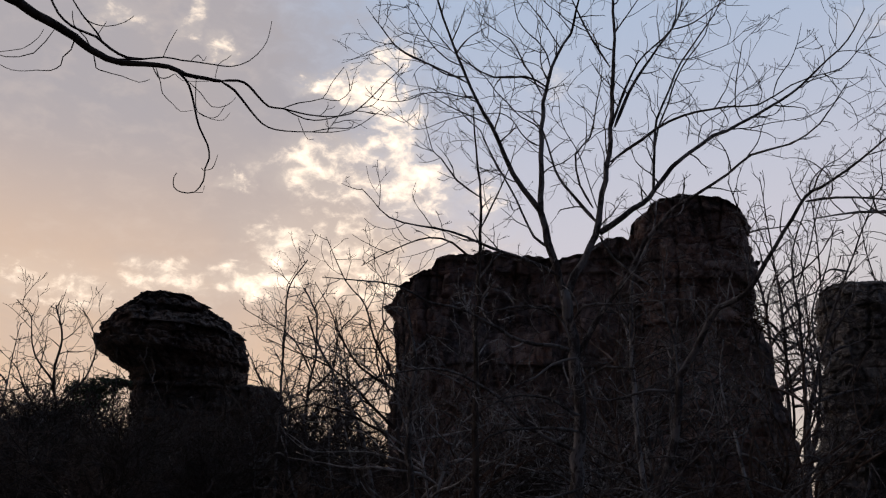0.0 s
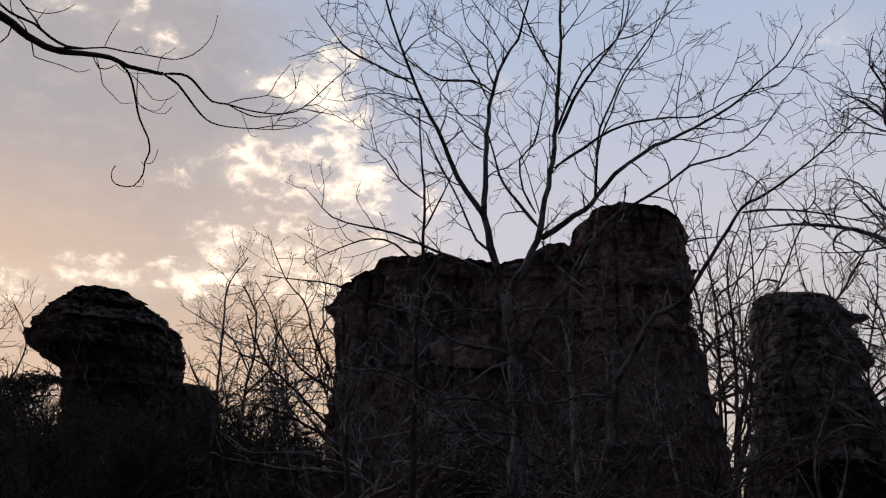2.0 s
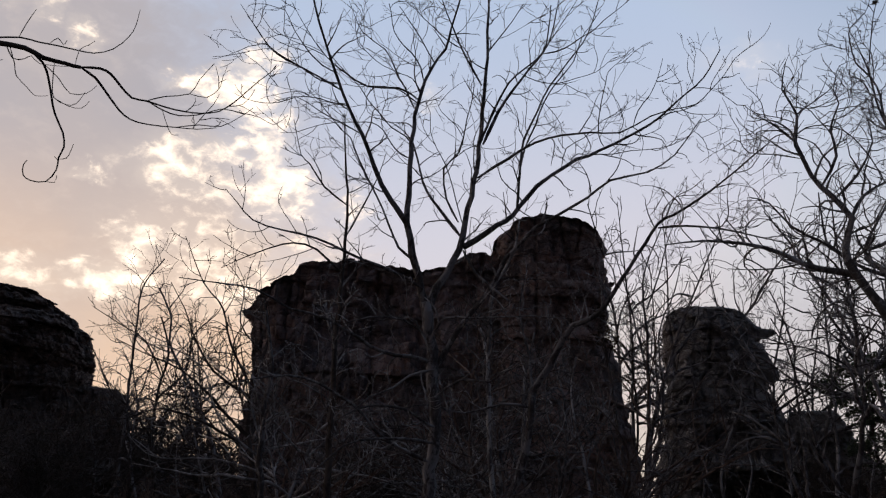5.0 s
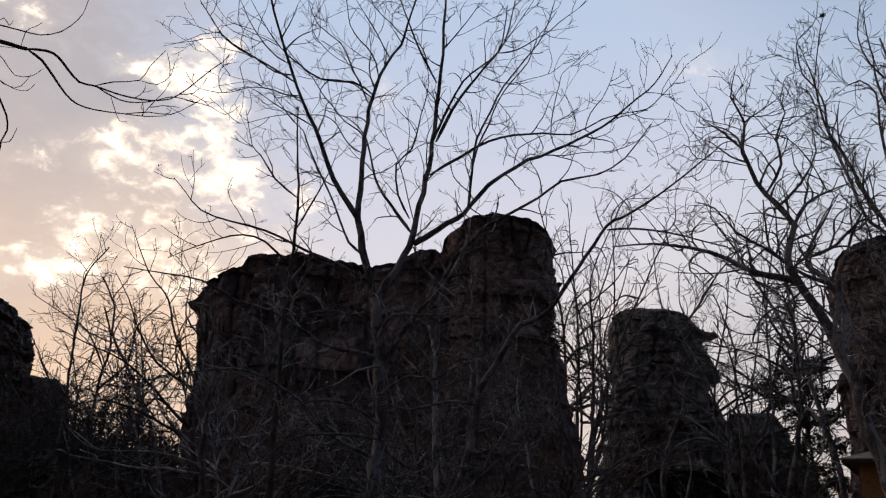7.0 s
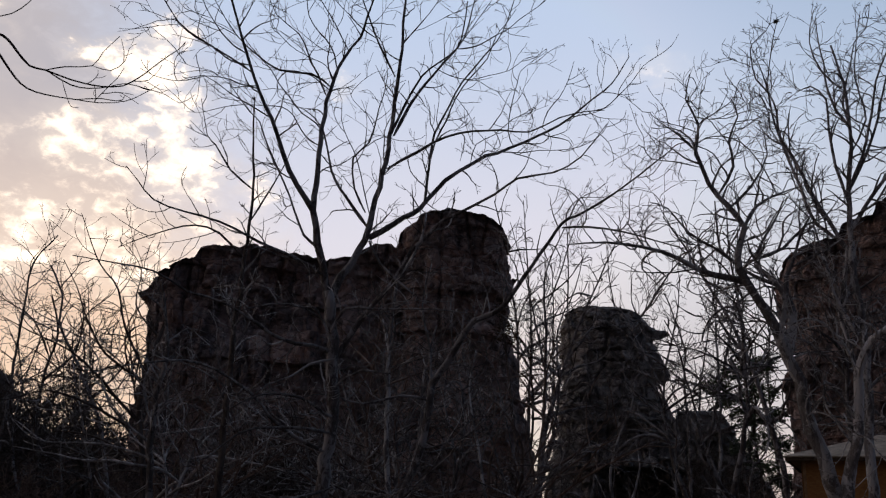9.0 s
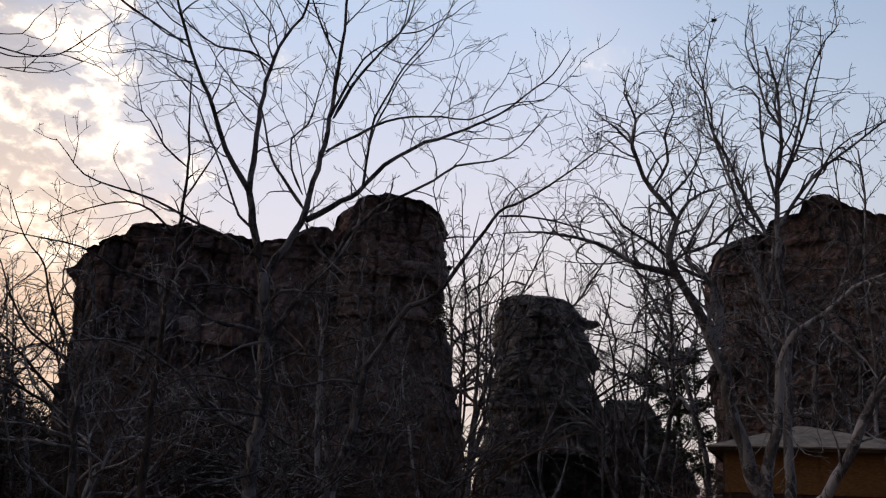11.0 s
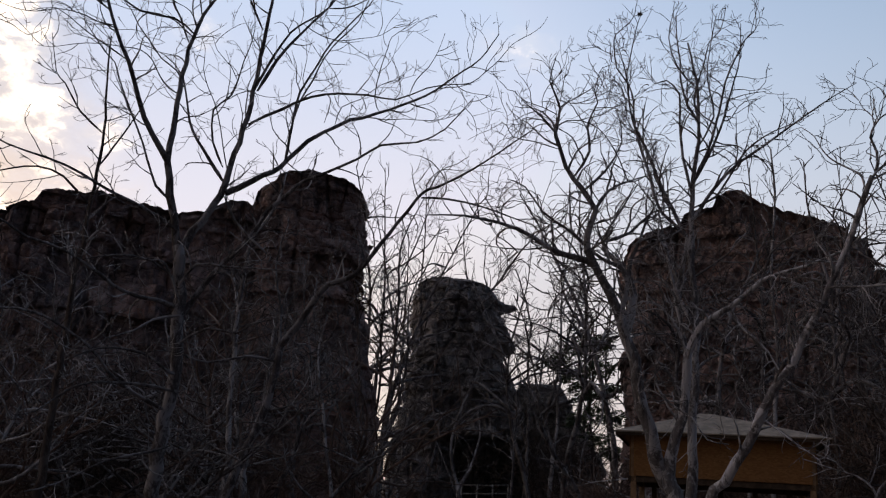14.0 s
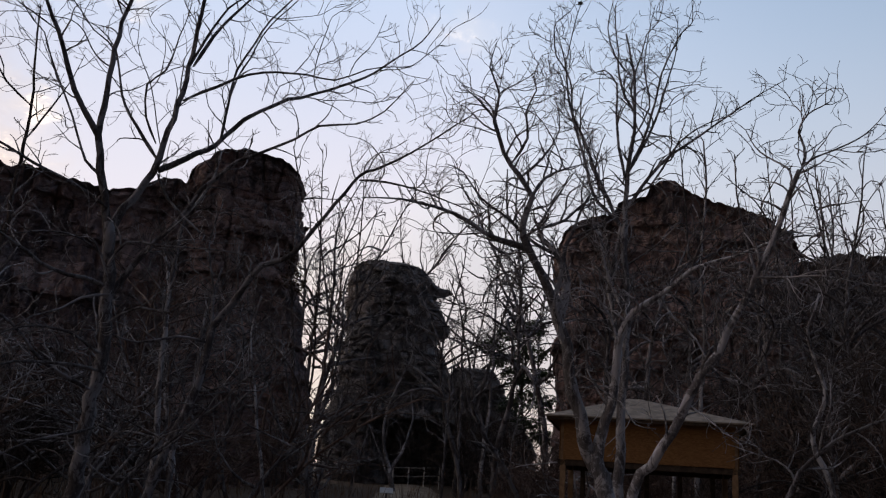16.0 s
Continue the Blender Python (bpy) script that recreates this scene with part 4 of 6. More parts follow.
SLIM = dict(STYLE, tip=0.0055, many=2.5, step=0.28, lift=0.07)
limbs = []
limbs.append(("trunk", [(0.82, 18.98, 0.4), (0.79, 18.98, 3.1), (0.73, 18.99, 4.48), (0.77, 18.98, 5.93), (0.79, 18.98, 7.44), (0.8, 18.98, 8.68), (0.68, 18.99, 9.84), (0.61, 18.99, 10.82)], 0.1, 0.014, 0.6))
limbs.append(("limb", [(0.8, 18.98, 8.62), (0.28, 18.8, 8.93), (-0.1, 18.6, 9.38), (-0.29, 18.4, 9.49), (-0.5, 18.19, 10.19)], 0.028, 0.007, 1))
limbs.append(("limb", [(0.81, 18.98, 7.89), (1.19, 19.23, 8.79), (1.48, 19.48, 9.58), (1.67, 19.73, 10.33)], 0.025, 0.007, 1))
limbs.append(("limb", [(0.79, 18.98, 7.05), (0.19, 18.75, 7.48), (-0.3, 18.5, 7.51), (-0.99, 18.22, 7.16), (-1.65, 17.92, 6.68)], 0.03, 0.007, 1))
bare_tree("slender_tree", (0.81, 18.98, 0.82), limbs, BARK_DARK, TWIG, "slender bare tree with fine ascending twigs", 203, many=2.6, length=1.0, level=3, style=SLIM)

RIGHT = dict(STYLE, tip=0.0038, many=2.9, step=0.15, lift=0.06, wander=0.29, stout=0.02)
limbs = []
limbs.append(("trunk", [(9.03, 10.7, 0.23), (8.95, 10.77, 1.61), (8.84, 10.86, 2), (8.77, 10.91, 2.36)], 0.1638, 0.117, 0))
limbs.append(("limb", [(8.79, 10.89, 2.16), (8.63, 10.93, 2.6), (8.4, 11.02, 3.29), (8.28, 11.02, 3.95), (8.1, 11.07, 4.54), (7.86, 11.15, 4.96), (7.64, 11.22, 5.38), (7.51, 11.22, 5.72), (7.58, 11.08, 6.17), (7.36, 11.15, 6.51), (7.1, 11.23, 6.83), (6.93, 11.25, 7.36), (6.94, 11.16, 7.76), (6.76, 11.19, 8.15), (6.79, 11.08, 8.56)], 0.12, 0.006, 0.64))
limbs.append(("limb", [(8.25, 11.19, 4.41), (8.4, 11.26, 4.98), (8.39, 11.46, 5.46), (8.26, 11.73, 5.75), (8.3, 11.89, 6.03), (8.61, 11.86, 6.58), (8.95, 11.79, 7.15)], 0.085, 0.006, 0.72))
limbs.append(("limb", [(7.71, 11.32, 5.41), (7.19, 11.4, 5.46), (6.69, 11.45, 5.66), (6.13, 11.51, 5.8), (5.57, 11.55, 5.81), (4.96, 11.58, 5.7)], 0.06, 0.0078, 0.8))
limbs.append(("limb", [(7.67, 11.23, 6.21), (7.95, 11.28, 6.62), (8.36, 11.23, 6.87), (8.73, 11.2, 7.03)], 0.038, 0.0078, 0.8))
limbs.append(("limb", [(8.8, 10.89, 2.28), (8.82, 10.73, 2.86), (8.84, 10.56, 3.39), (8.8, 10.45, 4.01), (8.88, 10.25, 4.42), (9.1, 9.89, 4.67), (9.35, 9.5, 5.03), (9.68, 9.01, 5.21), (9.96, 8.52, 5.4), (10.12, 8.16, 5.6)], 0.095, 0.006, 0.64))
limbs.append(("limb", [(8.86, 10.58, 3.31), (8.62, 10.6, 3.7), (8.38, 10.6, 3.88), (8.28, 10.5, 3.52), (8.33, 10.27, 3.24), (8.47, 9.98, 3.04), (8.52, 9.74, 2.74), (8.63, 9.45, 2.68)], 0.028, 0.008, 0.56))
limbs.append(("limb", [(8.89, 10.56, 4.03), (8.73, 10.56, 4.39), (8.47, 10.64, 4.71), (8.2, 10.72, 4.77), (8.01, 10.74, 4.65)], 0.026, 0.008, 0.72))
limbs.append(("limb", [(9.21, 10.01, 4.71), (9.2, 9.74, 4.36), (9.29, 9.38, 3.99), (9.3, 9.08, 3.57), (9.36, 8.73, 3.39)], 0.026, 0.008, 0.64))
limbs.append(("limb", [(9.54, 9.69, 5.1), (9.49, 9.46, 5.46), (9.57, 9.09, 5.66), (9.54, 8.84, 5.93)], 0.024, 0.008, 0.8))
limbs.append(("limb", [(7, 11.31, 7.35), (6.67, 11.28, 7.58), (6.29, 11.26, 7.75)], 0.026, 0.006, 0.96))
limbs.append(("limb", [(7.52, 11.33, 6.54), (7.87, 11.26, 6.93), (8.15, 11.22, 7.48), (8.18, 11.36, 8.04)], 0.03, 0.006, 0.96))
limbs.append(("limb", [(7.62, 11.27, 5.57), (7.23, 11.34, 5.87), (6.84, 11.4, 6.07), (6.52, 11.42, 6.42), (6.22, 11.42, 6.48)], 0.034, 0.006, 0.88))
limbs.append(("limb", [(7.39, 11.42, 6.77), (7.54, 11.2, 7.17), (7.43, 11.15, 7.56), (7.51, 10.98, 7.9), (7.37, 10.95, 8.19)], 0.03, 0.006, 0.88))
limbs.append(("limb", [(7.9, 11.31, 5.77), (8.31, 11.2, 5.97), (8.68, 11.11, 6.36), (8.98, 11.06, 6.51), (9.28, 11.01, 6.91)], 0.034, 0.006, 0.88))
limbs.append(("limb", [(7, 11.25, 7.09), (6.67, 11.42, 7.2), (6.35, 11.57, 7.26), (6.25, 11.6, 7.44), (6.16, 11.62, 7.47)], 0.012, 0.005, 0.8))
limbs.append(("limb", [(6.94, 11.19, 7.62), (6.72, 11.29, 7.74), (6.43, 11.43, 7.85), (6.29, 11.47, 7.98)], 0.01, 0.004, 0.8))
limbs.append(("limb", [(6.92, 11.24, 7.44), (7.06, 11.16, 7.55), (7.25, 11.04, 7.56), (7.47, 10.89, 7.43), (7.62, 10.79, 7.2), (7.74, 10.71, 6.92), (7.85, 10.63, 6.55)], 0.012, 0.008, 0.8))
limbs.append(("limb", [(6.89, 11.17, 7.88), (7.15, 11.07, 7.83), (7.4, 10.97, 7.97), (7.57, 10.92, 8.24)], 0.01, 0.004, 0.8))
limbs.append(("limb", [(6.93, 11.16, 7.81), (6.9, 11.04, 8.04), (6.88, 10.91, 8.32)], 0.009, 0.004, 0.8))
limbs.append(("limb", [(8.25, 11.19, 4.41), (8.2, 11.21, 4.76), (8.26, 11.16, 5.12), (8.18, 11.22, 5.39), (8.01, 11.33, 5.47), (7.84, 11.44, 5.6), (7.64, 11.56, 5.82), (7.51, 11.64, 6), (7.48, 11.65, 6.38), (7.47, 11.65, 6.76)], 0.05, 0.01, 0.6))
limbs.append(("limb", [(8.26, 11.16, 5.12), (8.29, 11.15, 5.49), (8.36, 11.11, 5.68), (8.5, 11.02, 6.16), (8.63, 10.93, 6.45)], 0.045, 0.015, 0.6))
limbs.append(("limb", [(8.35, 11.12, 5.64), (8.6, 10.99, 5.8), (8.77, 10.93, 5.89), (9.01, 10.8, 6.07)], 0.024, 0.009, 0.6))
limbs.append(("limb", [(6.97, 11.42, 5.54), (6.68, 11.57, 5.49), (6.37, 11.72, 5.49), (6.05, 11.87, 5.52)], 0.02, 0.006, 0.6))
limbs.append(("limb", [(8.03, 11.09, 4.68), (7.8, 11.33, 4.89), (7.64, 11.5, 5.07), (7.41, 11.72, 5.16)], 0.015, 0.005, 0.6))
bare_tree("forked_tree", (9, 10.72, 0.68), limbs, BARK_PALE, TWIG, "forked bare tree with crooked limbs before the shelter", 204, many=6.4, length=1.1, level=3, style=RIGHT)

limbs = []
limbs.append(("trunk", [(10.01, 11.84, 0.09), (10.02, 11.82, 1.97), (10.05, 11.8, 3.06), (10.07, 11.78, 4), (10.09, 11.77, 5.16), (10.04, 11.81, 6.17), (10.07, 11.78, 7.32), (10.16, 11.7, 8.39), (10.14, 11.72, 9.29), (10.03, 11.82, 10.09)], 0.1148, 0.017, 0.39))
limbs.append(("limb", [(10.07, 11.78, 7.32), (10.55, 11.59, 8.41), (10.81, 11.59, 9.21), (11.05, 11.6, 9.98), (11.2, 11.7, 10.79)], 0.034, 0.0068, 0.72))
limbs.append(("limb", [(10.03, 11.81, 6.27), (9.6, 11.99, 7.16), (9.27, 12.07, 7.95), (9.01, 12.09, 8.43), (8.83, 12.05, 9.24), (8.61, 12.04, 9.84)], 0.0425, 0.0068, 0.72))
limbs.append(("limb", [(10.05, 11.8, 6.68), (10.61, 11.54, 7.57), (11.23, 11.2, 8.18), (11.84, 10.82, 8.75), (12.25, 10.63, 9.1), (12.66, 10.43, 9.42)], 0.0425, 0.0068, 0.66))
limbs.append(("limb", [(10.08, 11.78, 4.77), (9.65, 11.84, 5.59), (9.44, 11.72, 6.03), (9.05, 11.74, 6.45), (8.94, 11.54, 6.98)], 0.0425, 0.0085, 0.61))
limbs.append(("limb", [(8.82, 12.01, 9.17), (8.9, 11.99, 9.69), (8.99, 11.97, 10.14), (9.07, 11.95, 10.44)], 0.012, 0.006, 0.44))
limbs.append(("limb", [(10.14, 11.72, 9.17), (9.83, 11.86, 9.58), (9.64, 11.88, 10.11), (9.65, 11.75, 10.57)], 0.0213, 0.0059, 0.77))
limbs.append(("limb", [(10.12, 11.74, 7.96), (10.42, 11.61, 8.65), (10.41, 11.75, 9.49), (10.55, 11.76, 10.36), (10.69, 11.77, 10.89)], 0.0213, 0.0059, 0.77))
limbs.append(("limb", [(10.16, 11.7, 8.51), (10.14, 11.78, 8.91), (10.2, 11.79, 9.22), (10.33, 11.74, 9.69), (10.44, 11.71, 10.18), (10.62, 11.61, 10.43), (10.73, 11.58, 10.93)], 0.022, 0.007, 0.8))
limbs.append(("limb", [(10.16, 11.7, 8.51), (10, 11.81, 8.83), (9.9, 11.85, 9.26), (9.87, 11.84, 9.7), (9.81, 11.85, 10.15), (9.79, 11.84, 10.6)], 0.026, 0.007, 0.8))
limbs.append(("limb", [(10.06, 11.79, 7.11), (9.96, 11.89, 7.86), (9.92, 11.94, 8.52), (9.94, 11.94, 9.08), (9.77, 12.1, 9.38), (9.62, 12.24, 9.33), (9.5, 12.35, 9.57)], 0.03, 0.006, 0.8))
limbs.append(("limb", [(10.07, 11.78, 7.32), (10.27, 11.51, 8.14), (10.33, 11.36, 8.65), (10.36, 11.24, 9.16), (10.45, 11.06, 9.56), (10.51, 10.91, 9.85), (10.6, 10.72, 10.02), (10.55, 10.67, 10.32)], 0.03, 0.006, 0.8))
limbs.append(("limb", [(10.34, 11.34, 8.75), (10.43, 11.04, 8.8), (10.5, 10.77, 8.78), (10.56, 10.49, 8.72)], 0.012, 0.005, 0.8))
limbs.append(("limb", [(10.05, 11.8, 6.89), (10.33, 11.49, 7.08), (10.57, 11.19, 7.69), (10.71, 10.98, 7.97), (10.91, 10.71, 8.15), (11.13, 10.4, 8.26), (11.28, 10.16, 8.38)], 0.026, 0.007, 0.8))
limbs.append(("limb", [(9.95, 11.85, 6.44), (9.7, 12.1, 6.79), (9.6, 12.22, 7.11), (9.54, 12.32, 7.56), (9.47, 12.42, 8.01), (9.38, 12.54, 8.58), (9.39, 12.58, 9.05), (9.35, 12.66, 9.41), (9.19, 12.82, 9.78), (9.16, 12.89, 10.28), (9.21, 12.89, 10.54), (9.45, 12.77, 10.81), (9.55, 12.74, 11.07)], 0.036, 0.006, 0.8))
limbs.append(("limb", [(9.54, 12.32, 7.56), (9.37, 12.37, 8.19), (9.16, 12.46, 8.6), (9.1, 12.42, 8.91), (8.99, 12.43, 9.22), (8.78, 12.5, 9.35)], 0.016, 0.005, 0.8))
limbs.append(("limb", [(9.16, 12.87, 10.04), (9.09, 13.07, 10.22), (8.98, 13.3, 10.4)], 0.009, 0.004, 0.8))
limbs.append(("limb", [(9.36, 12.65, 9.39), (9.46, 12.75, 9.96), (9.46, 12.93, 10.27), (9.62, 12.99, 10.72)], 0.012, 0.005, 0.8))
limbs.append(("limb", [(9.7, 12.1, 6.79), (9.76, 12.19, 7.46), (9.75, 12.35, 7.83), (9.73, 12.5, 8.32), (9.71, 12.66, 8.6)], 0.018, 0.005, 0.8))
limbs.append(("limb", [(10.06, 11.79, 3.53), (9.96, 11.88, 4.38), (9.89, 11.94, 5.16), (9.94, 11.91, 5.86), (10, 11.86, 6.38)], 0.045, 0.03, 0.5))
limbs.append(("limb", [(9.92, 11.92, 4.78), (9.82, 11.97, 5.35), (9.85, 11.93, 5.65), (9.72, 12.02, 6.05), (9.63, 12.07, 6.56), (9.57, 12.1, 6.86)], 0.03, 0.012, 0.5))
bare_tree("pale_tree", (10.03, 11.81, 0.59), limbs, BARK_PALE, TWIG, "pale grey bare tree with a tall finely twigged crown", 205, many=6.6, length=0.85, level=3, style=RIGHT)

limbs = []
limbs.append(("trunk", [(8.42, 9.9, 0.33), (8.47, 9.71, 1.78), (8.56, 9.49, 2.19), (8.71, 9.2, 2.62), (8.76, 9, 3.04), (8.95, 8.65, 3.7), (9.03, 8.4, 4.14), (9.14, 8.11, 4.71), (9.25, 7.81, 5.36), (9.33, 7.54, 6.01)], 0.1008, 0.0324, 0.6))
limbs.append(("limb", [(9.1, 8.12, 4.63), (9.24, 7.66, 4.57), (9.29, 7.27, 4.54), (9.39, 6.81, 4.39)], 0.0216, 0.0058, 0.9))
limbs.append(("limb", [(8.79, 9.03, 3.03), (8.87, 8.76, 2.82), (8.96, 8.47, 2.61), (9.09, 8.13, 2.47)], 0.0144, 0.005, 0.7))
limbs.append(("limb", [(9.24, 7.85, 5.28), (9.33, 7.76, 5.57), (9.38, 7.72, 5.85), (9.48, 7.63, 6.1), (9.53, 7.6, 6.39), (9.5, 7.66, 6.62), (9.56, 7.61, 6.82), (9.65, 7.53, 6.94), (9.79, 7.37, 7.05), (9.85, 7.32, 7.28)], 0.03, 0.006, 0.9))
limbs.append(("limb", [(9.39, 7.71, 5.88), (9.39, 7.76, 6.1), (9.3, 7.91, 6.24), (9.21, 8.07, 6.39), (9.16, 8.17, 6.57), (9.13, 8.24, 6.75), (9.06, 8.37, 6.9)], 0.018, 0.005, 0.9))
limbs.append(("limb", [(9.48, 7.63, 6.1), (9.61, 7.53, 6.25), (9.81, 7.34, 6.36), (10.01, 7.14, 6.5), (10.15, 7.02, 6.66), (10.28, 6.91, 6.86)], 0.02, 0.005, 0.9))
limbs.append(("limb", [(9.81, 7.34, 6.36), (9.82, 7.09, 6.24), (9.82, 6.85, 6.21)], 0.009, 0.004, 0.9))
limbs.append(("limb", [(9.56, 7.61, 6.83), (9.61, 7.77, 7.06), (9.62, 7.96, 7.17)], 0.008, 0.004, 0.9))
limbs.append(("limb", [(9.65, 7.53, 6.94), (9.58, 7.42, 7.05), (9.42, 7.42, 7.21)], 0.008, 0.004, 0.9))
bare_tree("leaning_tree", (8.44, 9.88, 0.76), limbs, BARK_PALE, TWIG, "leaning grey bare tree reaching over the shelter", 206, many=6.0, length=0.85, level=3, style=RIGHT)


# ---------------------------------------------------------------- the shelter
def shelter():
    az, dist = radians(41.9), 23.4
    w, d = 4.1, 2.9
    root = thing("shelter", (dist * math.sin(az), dist * math.cos(az), 0), "open timber shelter with orange strand-board panels and a pale hipped roof", "shelter", turn=-41.5)
    eave, floor = 3.64, 0.5
    for sx in (-1, 1):
        for sy in (-1, 1):
            part("post", block((0.13, 0.13, eave - floor + 0.5), (sx * (w / 2 - 0.12), sy * (d / 2 - 0.12), (eave + floor - 0.5) / 2)), POST, root)
    h = 0.92
    for sy in (-1, 1):
        for i in range(2):
            part("board", block((w / 2 - 0.13, 0.018, h), ((i - 0.5) * (w / 2 - 0.12), sy * (d / 2 - 0.03), eave - 0.06 - h / 2), 0.004), BOARD, root, "orange strand-board panel")
    for sx in (-1, 1):
        part("board", block((0.018, d - 0.28, h), (sx * (w / 2 - 0.03), 0, eave - 0.06 - h / 2), 0.004), BOARD, root, "orange strand-board panel")
    for sy in (-1, 1):
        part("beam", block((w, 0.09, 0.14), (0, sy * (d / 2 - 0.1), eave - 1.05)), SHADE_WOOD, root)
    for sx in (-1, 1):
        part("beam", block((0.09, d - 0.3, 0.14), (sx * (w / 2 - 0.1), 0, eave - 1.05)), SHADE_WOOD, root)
    # hipped roof of four sheets with an overhang
    ow, od, rise = w / 2 + 0.3, d / 2 + 0.3, 0.62
    top, low = eave + rise, eave - 0.02
    corners = [(-ow, -od, low), (ow, -od, low), (ow, od, low), (-ow, od, low)]
    r1, r2 = (-0.42, 0, top), (-0.2, 0, top)
    for quad in ((corners[0], corners[1], r2, r1), (corners[1], corners[2], r2), (corners[2], corners[3], r1, r2), (corners[3], corners[0], r1)):
        bm = bmesh.new()
        up = [bm.verts.new(Vector(p) + Vector((0, 0, 0.03))) for p in quad]
        dn = [bm.verts.new(p) for p in quad]
        bm.faces.new(up)
        bm.faces.new(dn[::-1])
        for i in range(len(quad)):
            j = (i + 1) % len(quad)
            bm.faces.new((dn[i], dn[j], up[j], up[i]))
        bmesh.ops.recalc_face_normals(bm, faces=bm.faces[:])
        part("roof_sheet", bm, ROOF, root, "weathered pale roof sheet")
    # dark strips that stand in for the roof's shadow line on the panels
    for sy in (-1, 1):
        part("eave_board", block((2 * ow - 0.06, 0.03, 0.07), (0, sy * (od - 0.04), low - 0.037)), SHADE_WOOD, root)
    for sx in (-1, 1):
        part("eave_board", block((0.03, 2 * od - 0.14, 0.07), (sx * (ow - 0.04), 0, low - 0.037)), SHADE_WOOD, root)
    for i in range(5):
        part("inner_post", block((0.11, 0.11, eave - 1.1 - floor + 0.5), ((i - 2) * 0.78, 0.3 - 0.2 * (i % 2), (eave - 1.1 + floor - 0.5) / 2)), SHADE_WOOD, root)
    return root


shelter()


# ---------------------------------------------------------------- slim trees that can be told apart
limbs = []
limbs.append(("trunk", [(-0.54, 23.99, 0.75), (-0.8, 23.99, 2.76), (-1.1, 23.97, 4.08), (-1.11, 23.97, 5.31), (-0.82, 23.99, 6.53), (-1.02, 23.98, 7.59)], 0.1, 0.03, 0.5))
limbs.append(("limb", [(-1.1, 23.97, 4.01), (-1.61, 23.79, 4.46), (-2.24, 23.57, 5.05), (-2.83, 23.35, 5.49), (-3.52, 23.09, 5.73), (-4.4, 22.78, 6.08)], 0.05, 0.009, 1))
limbs.append(("limb", [(-1.12, 23.97, 5.02), (-2.12, 24.06, 5.64), (-2.69, 24.15, 6.46), (-3.07, 24.26, 7.3), (-3.51, 24.35, 8.01)], 0.045, 0.009, 1))
limbs.append(("limb", [(-1.11, 23.97, 5.24), (-1.73, 23.84, 6.3), (-2.02, 23.71, 7.23), (-2.57, 23.56, 7.85), (-3.15, 23.39, 9.01)], 0.04, 0.008, 1))
limbs.append(("limb", [(-1.02, 23.98, 3.73), (-2.18, 23.65, 4.28), (-3.2, 23.28, 4.51), (-3.99, 22.9, 4.18), (-4.59, 22.54, 4.18)], 0.045, 0.009, 1))
limbs.append(("limb", [(-0.84, 23.99, 2.89), (-1.87, 24.19, 3.54), (-2.97, 24.35, 3.68), (-3.87, 24.5, 3.37)], 0.035, 0.009, 1))
limbs.append(("limb", [(-0.99, 23.98, 6.21), (-1.57, 24.08, 6.96), (-1.58, 24.22, 7.93), (-2.02, 24.32, 8.57)], 0.028, 0.007, 1))
bare_tree("fan_branched_tree", (-0.59, 23.99, 0.88), limbs, BARK_DARK, BARK_DARK, "dark bare tree whose branches fan out beside the rock wall", 430, many=2.2, length=1.6, level=3, style=dict(STYLE, tip=0.006, many=2.0, step=0.25, lift=0.07, wander=0.24))
limbs = []
limbs.append(("trunk", [(-4, 32.76, 0.11), (-4.33, 32.71, 2.88), (-4.7, 32.66, 4.81), (-4.65, 32.67, 6.4), (-4.49, 32.69, 7.64), (-4.87, 32.64, 8.87)], 0.1, 0.03, 0.5))
limbs.append(("limb", [(-4.64, 32.67, 4.61), (-5.49, 32.27, 5.63), (-6.06, 31.9, 6.05), (-6.56, 31.53, 6.97)], 0.05, 0.01, 1))
limbs.append(("limb", [(-4.68, 32.67, 6), (-3.86, 32.92, 7.08), (-3.75, 33.09, 8.37), (-2.99, 33.32, 9.4), (-2.84, 33.48, 10.43)], 0.05, 0.01, 1))
limbs.append(("limb", [(-4.63, 32.67, 6.81), (-5.34, 32.7, 8.03), (-6.2, 32.68, 8.53), (-7.26, 32.6, 9.12)], 0.04, 0.01, 1))
limbs.append(("limb", [(-4.63, 32.67, 6.2), (-3.18, 32.71, 6.25), (-2.42, 32.64, 7.27), (-2.06, 32.53, 8.51)], 0.04, 0.01, 1))
bare_tree("fan_branched_tree", (-4.3, 32.72, 0.29), limbs, BARK_DARK, BARK_DARK, "dark bare tree with crooked branches in the gap between the rocks", 431, many=2.0, length=1.7, level=3, style=dict(STYLE, tip=0.008, many=1.9, step=0.28, lift=0.07, wander=0.24))
limbs = []
limbs.append(("trunk", [(-14.82, 37.15, -0.34), (-15.09, 37.04, 2.8), (-15.27, 36.97, 5.42), (-15.58, 36.84, 7.2), (-15.48, 36.88, 8.61), (-15.86, 36.72, 9.98)], 0.11, 0.03, 0.8))
limbs.append(("limb", [(-15.31, 36.95, 4.97), (-16.2, 36.21, 6.19), (-16.58, 35.67, 7.21), (-17.06, 35.07, 7.76)], 0.06, 0.012, 1))
limbs.append(("limb", [(-15.37, 36.93, 5.86), (-14.56, 37.47, 7.1), (-14.4, 37.75, 8.57), (-15.06, 37.71, 9.99)], 0.06, 0.012, 1))
limbs.append(("limb", [(-15.5, 36.87, 6.75), (-16.44, 36.61, 8.06), (-16.77, 36.61, 9.46), (-17.4, 36.46, 10.12)], 0.05, 0.012, 1))
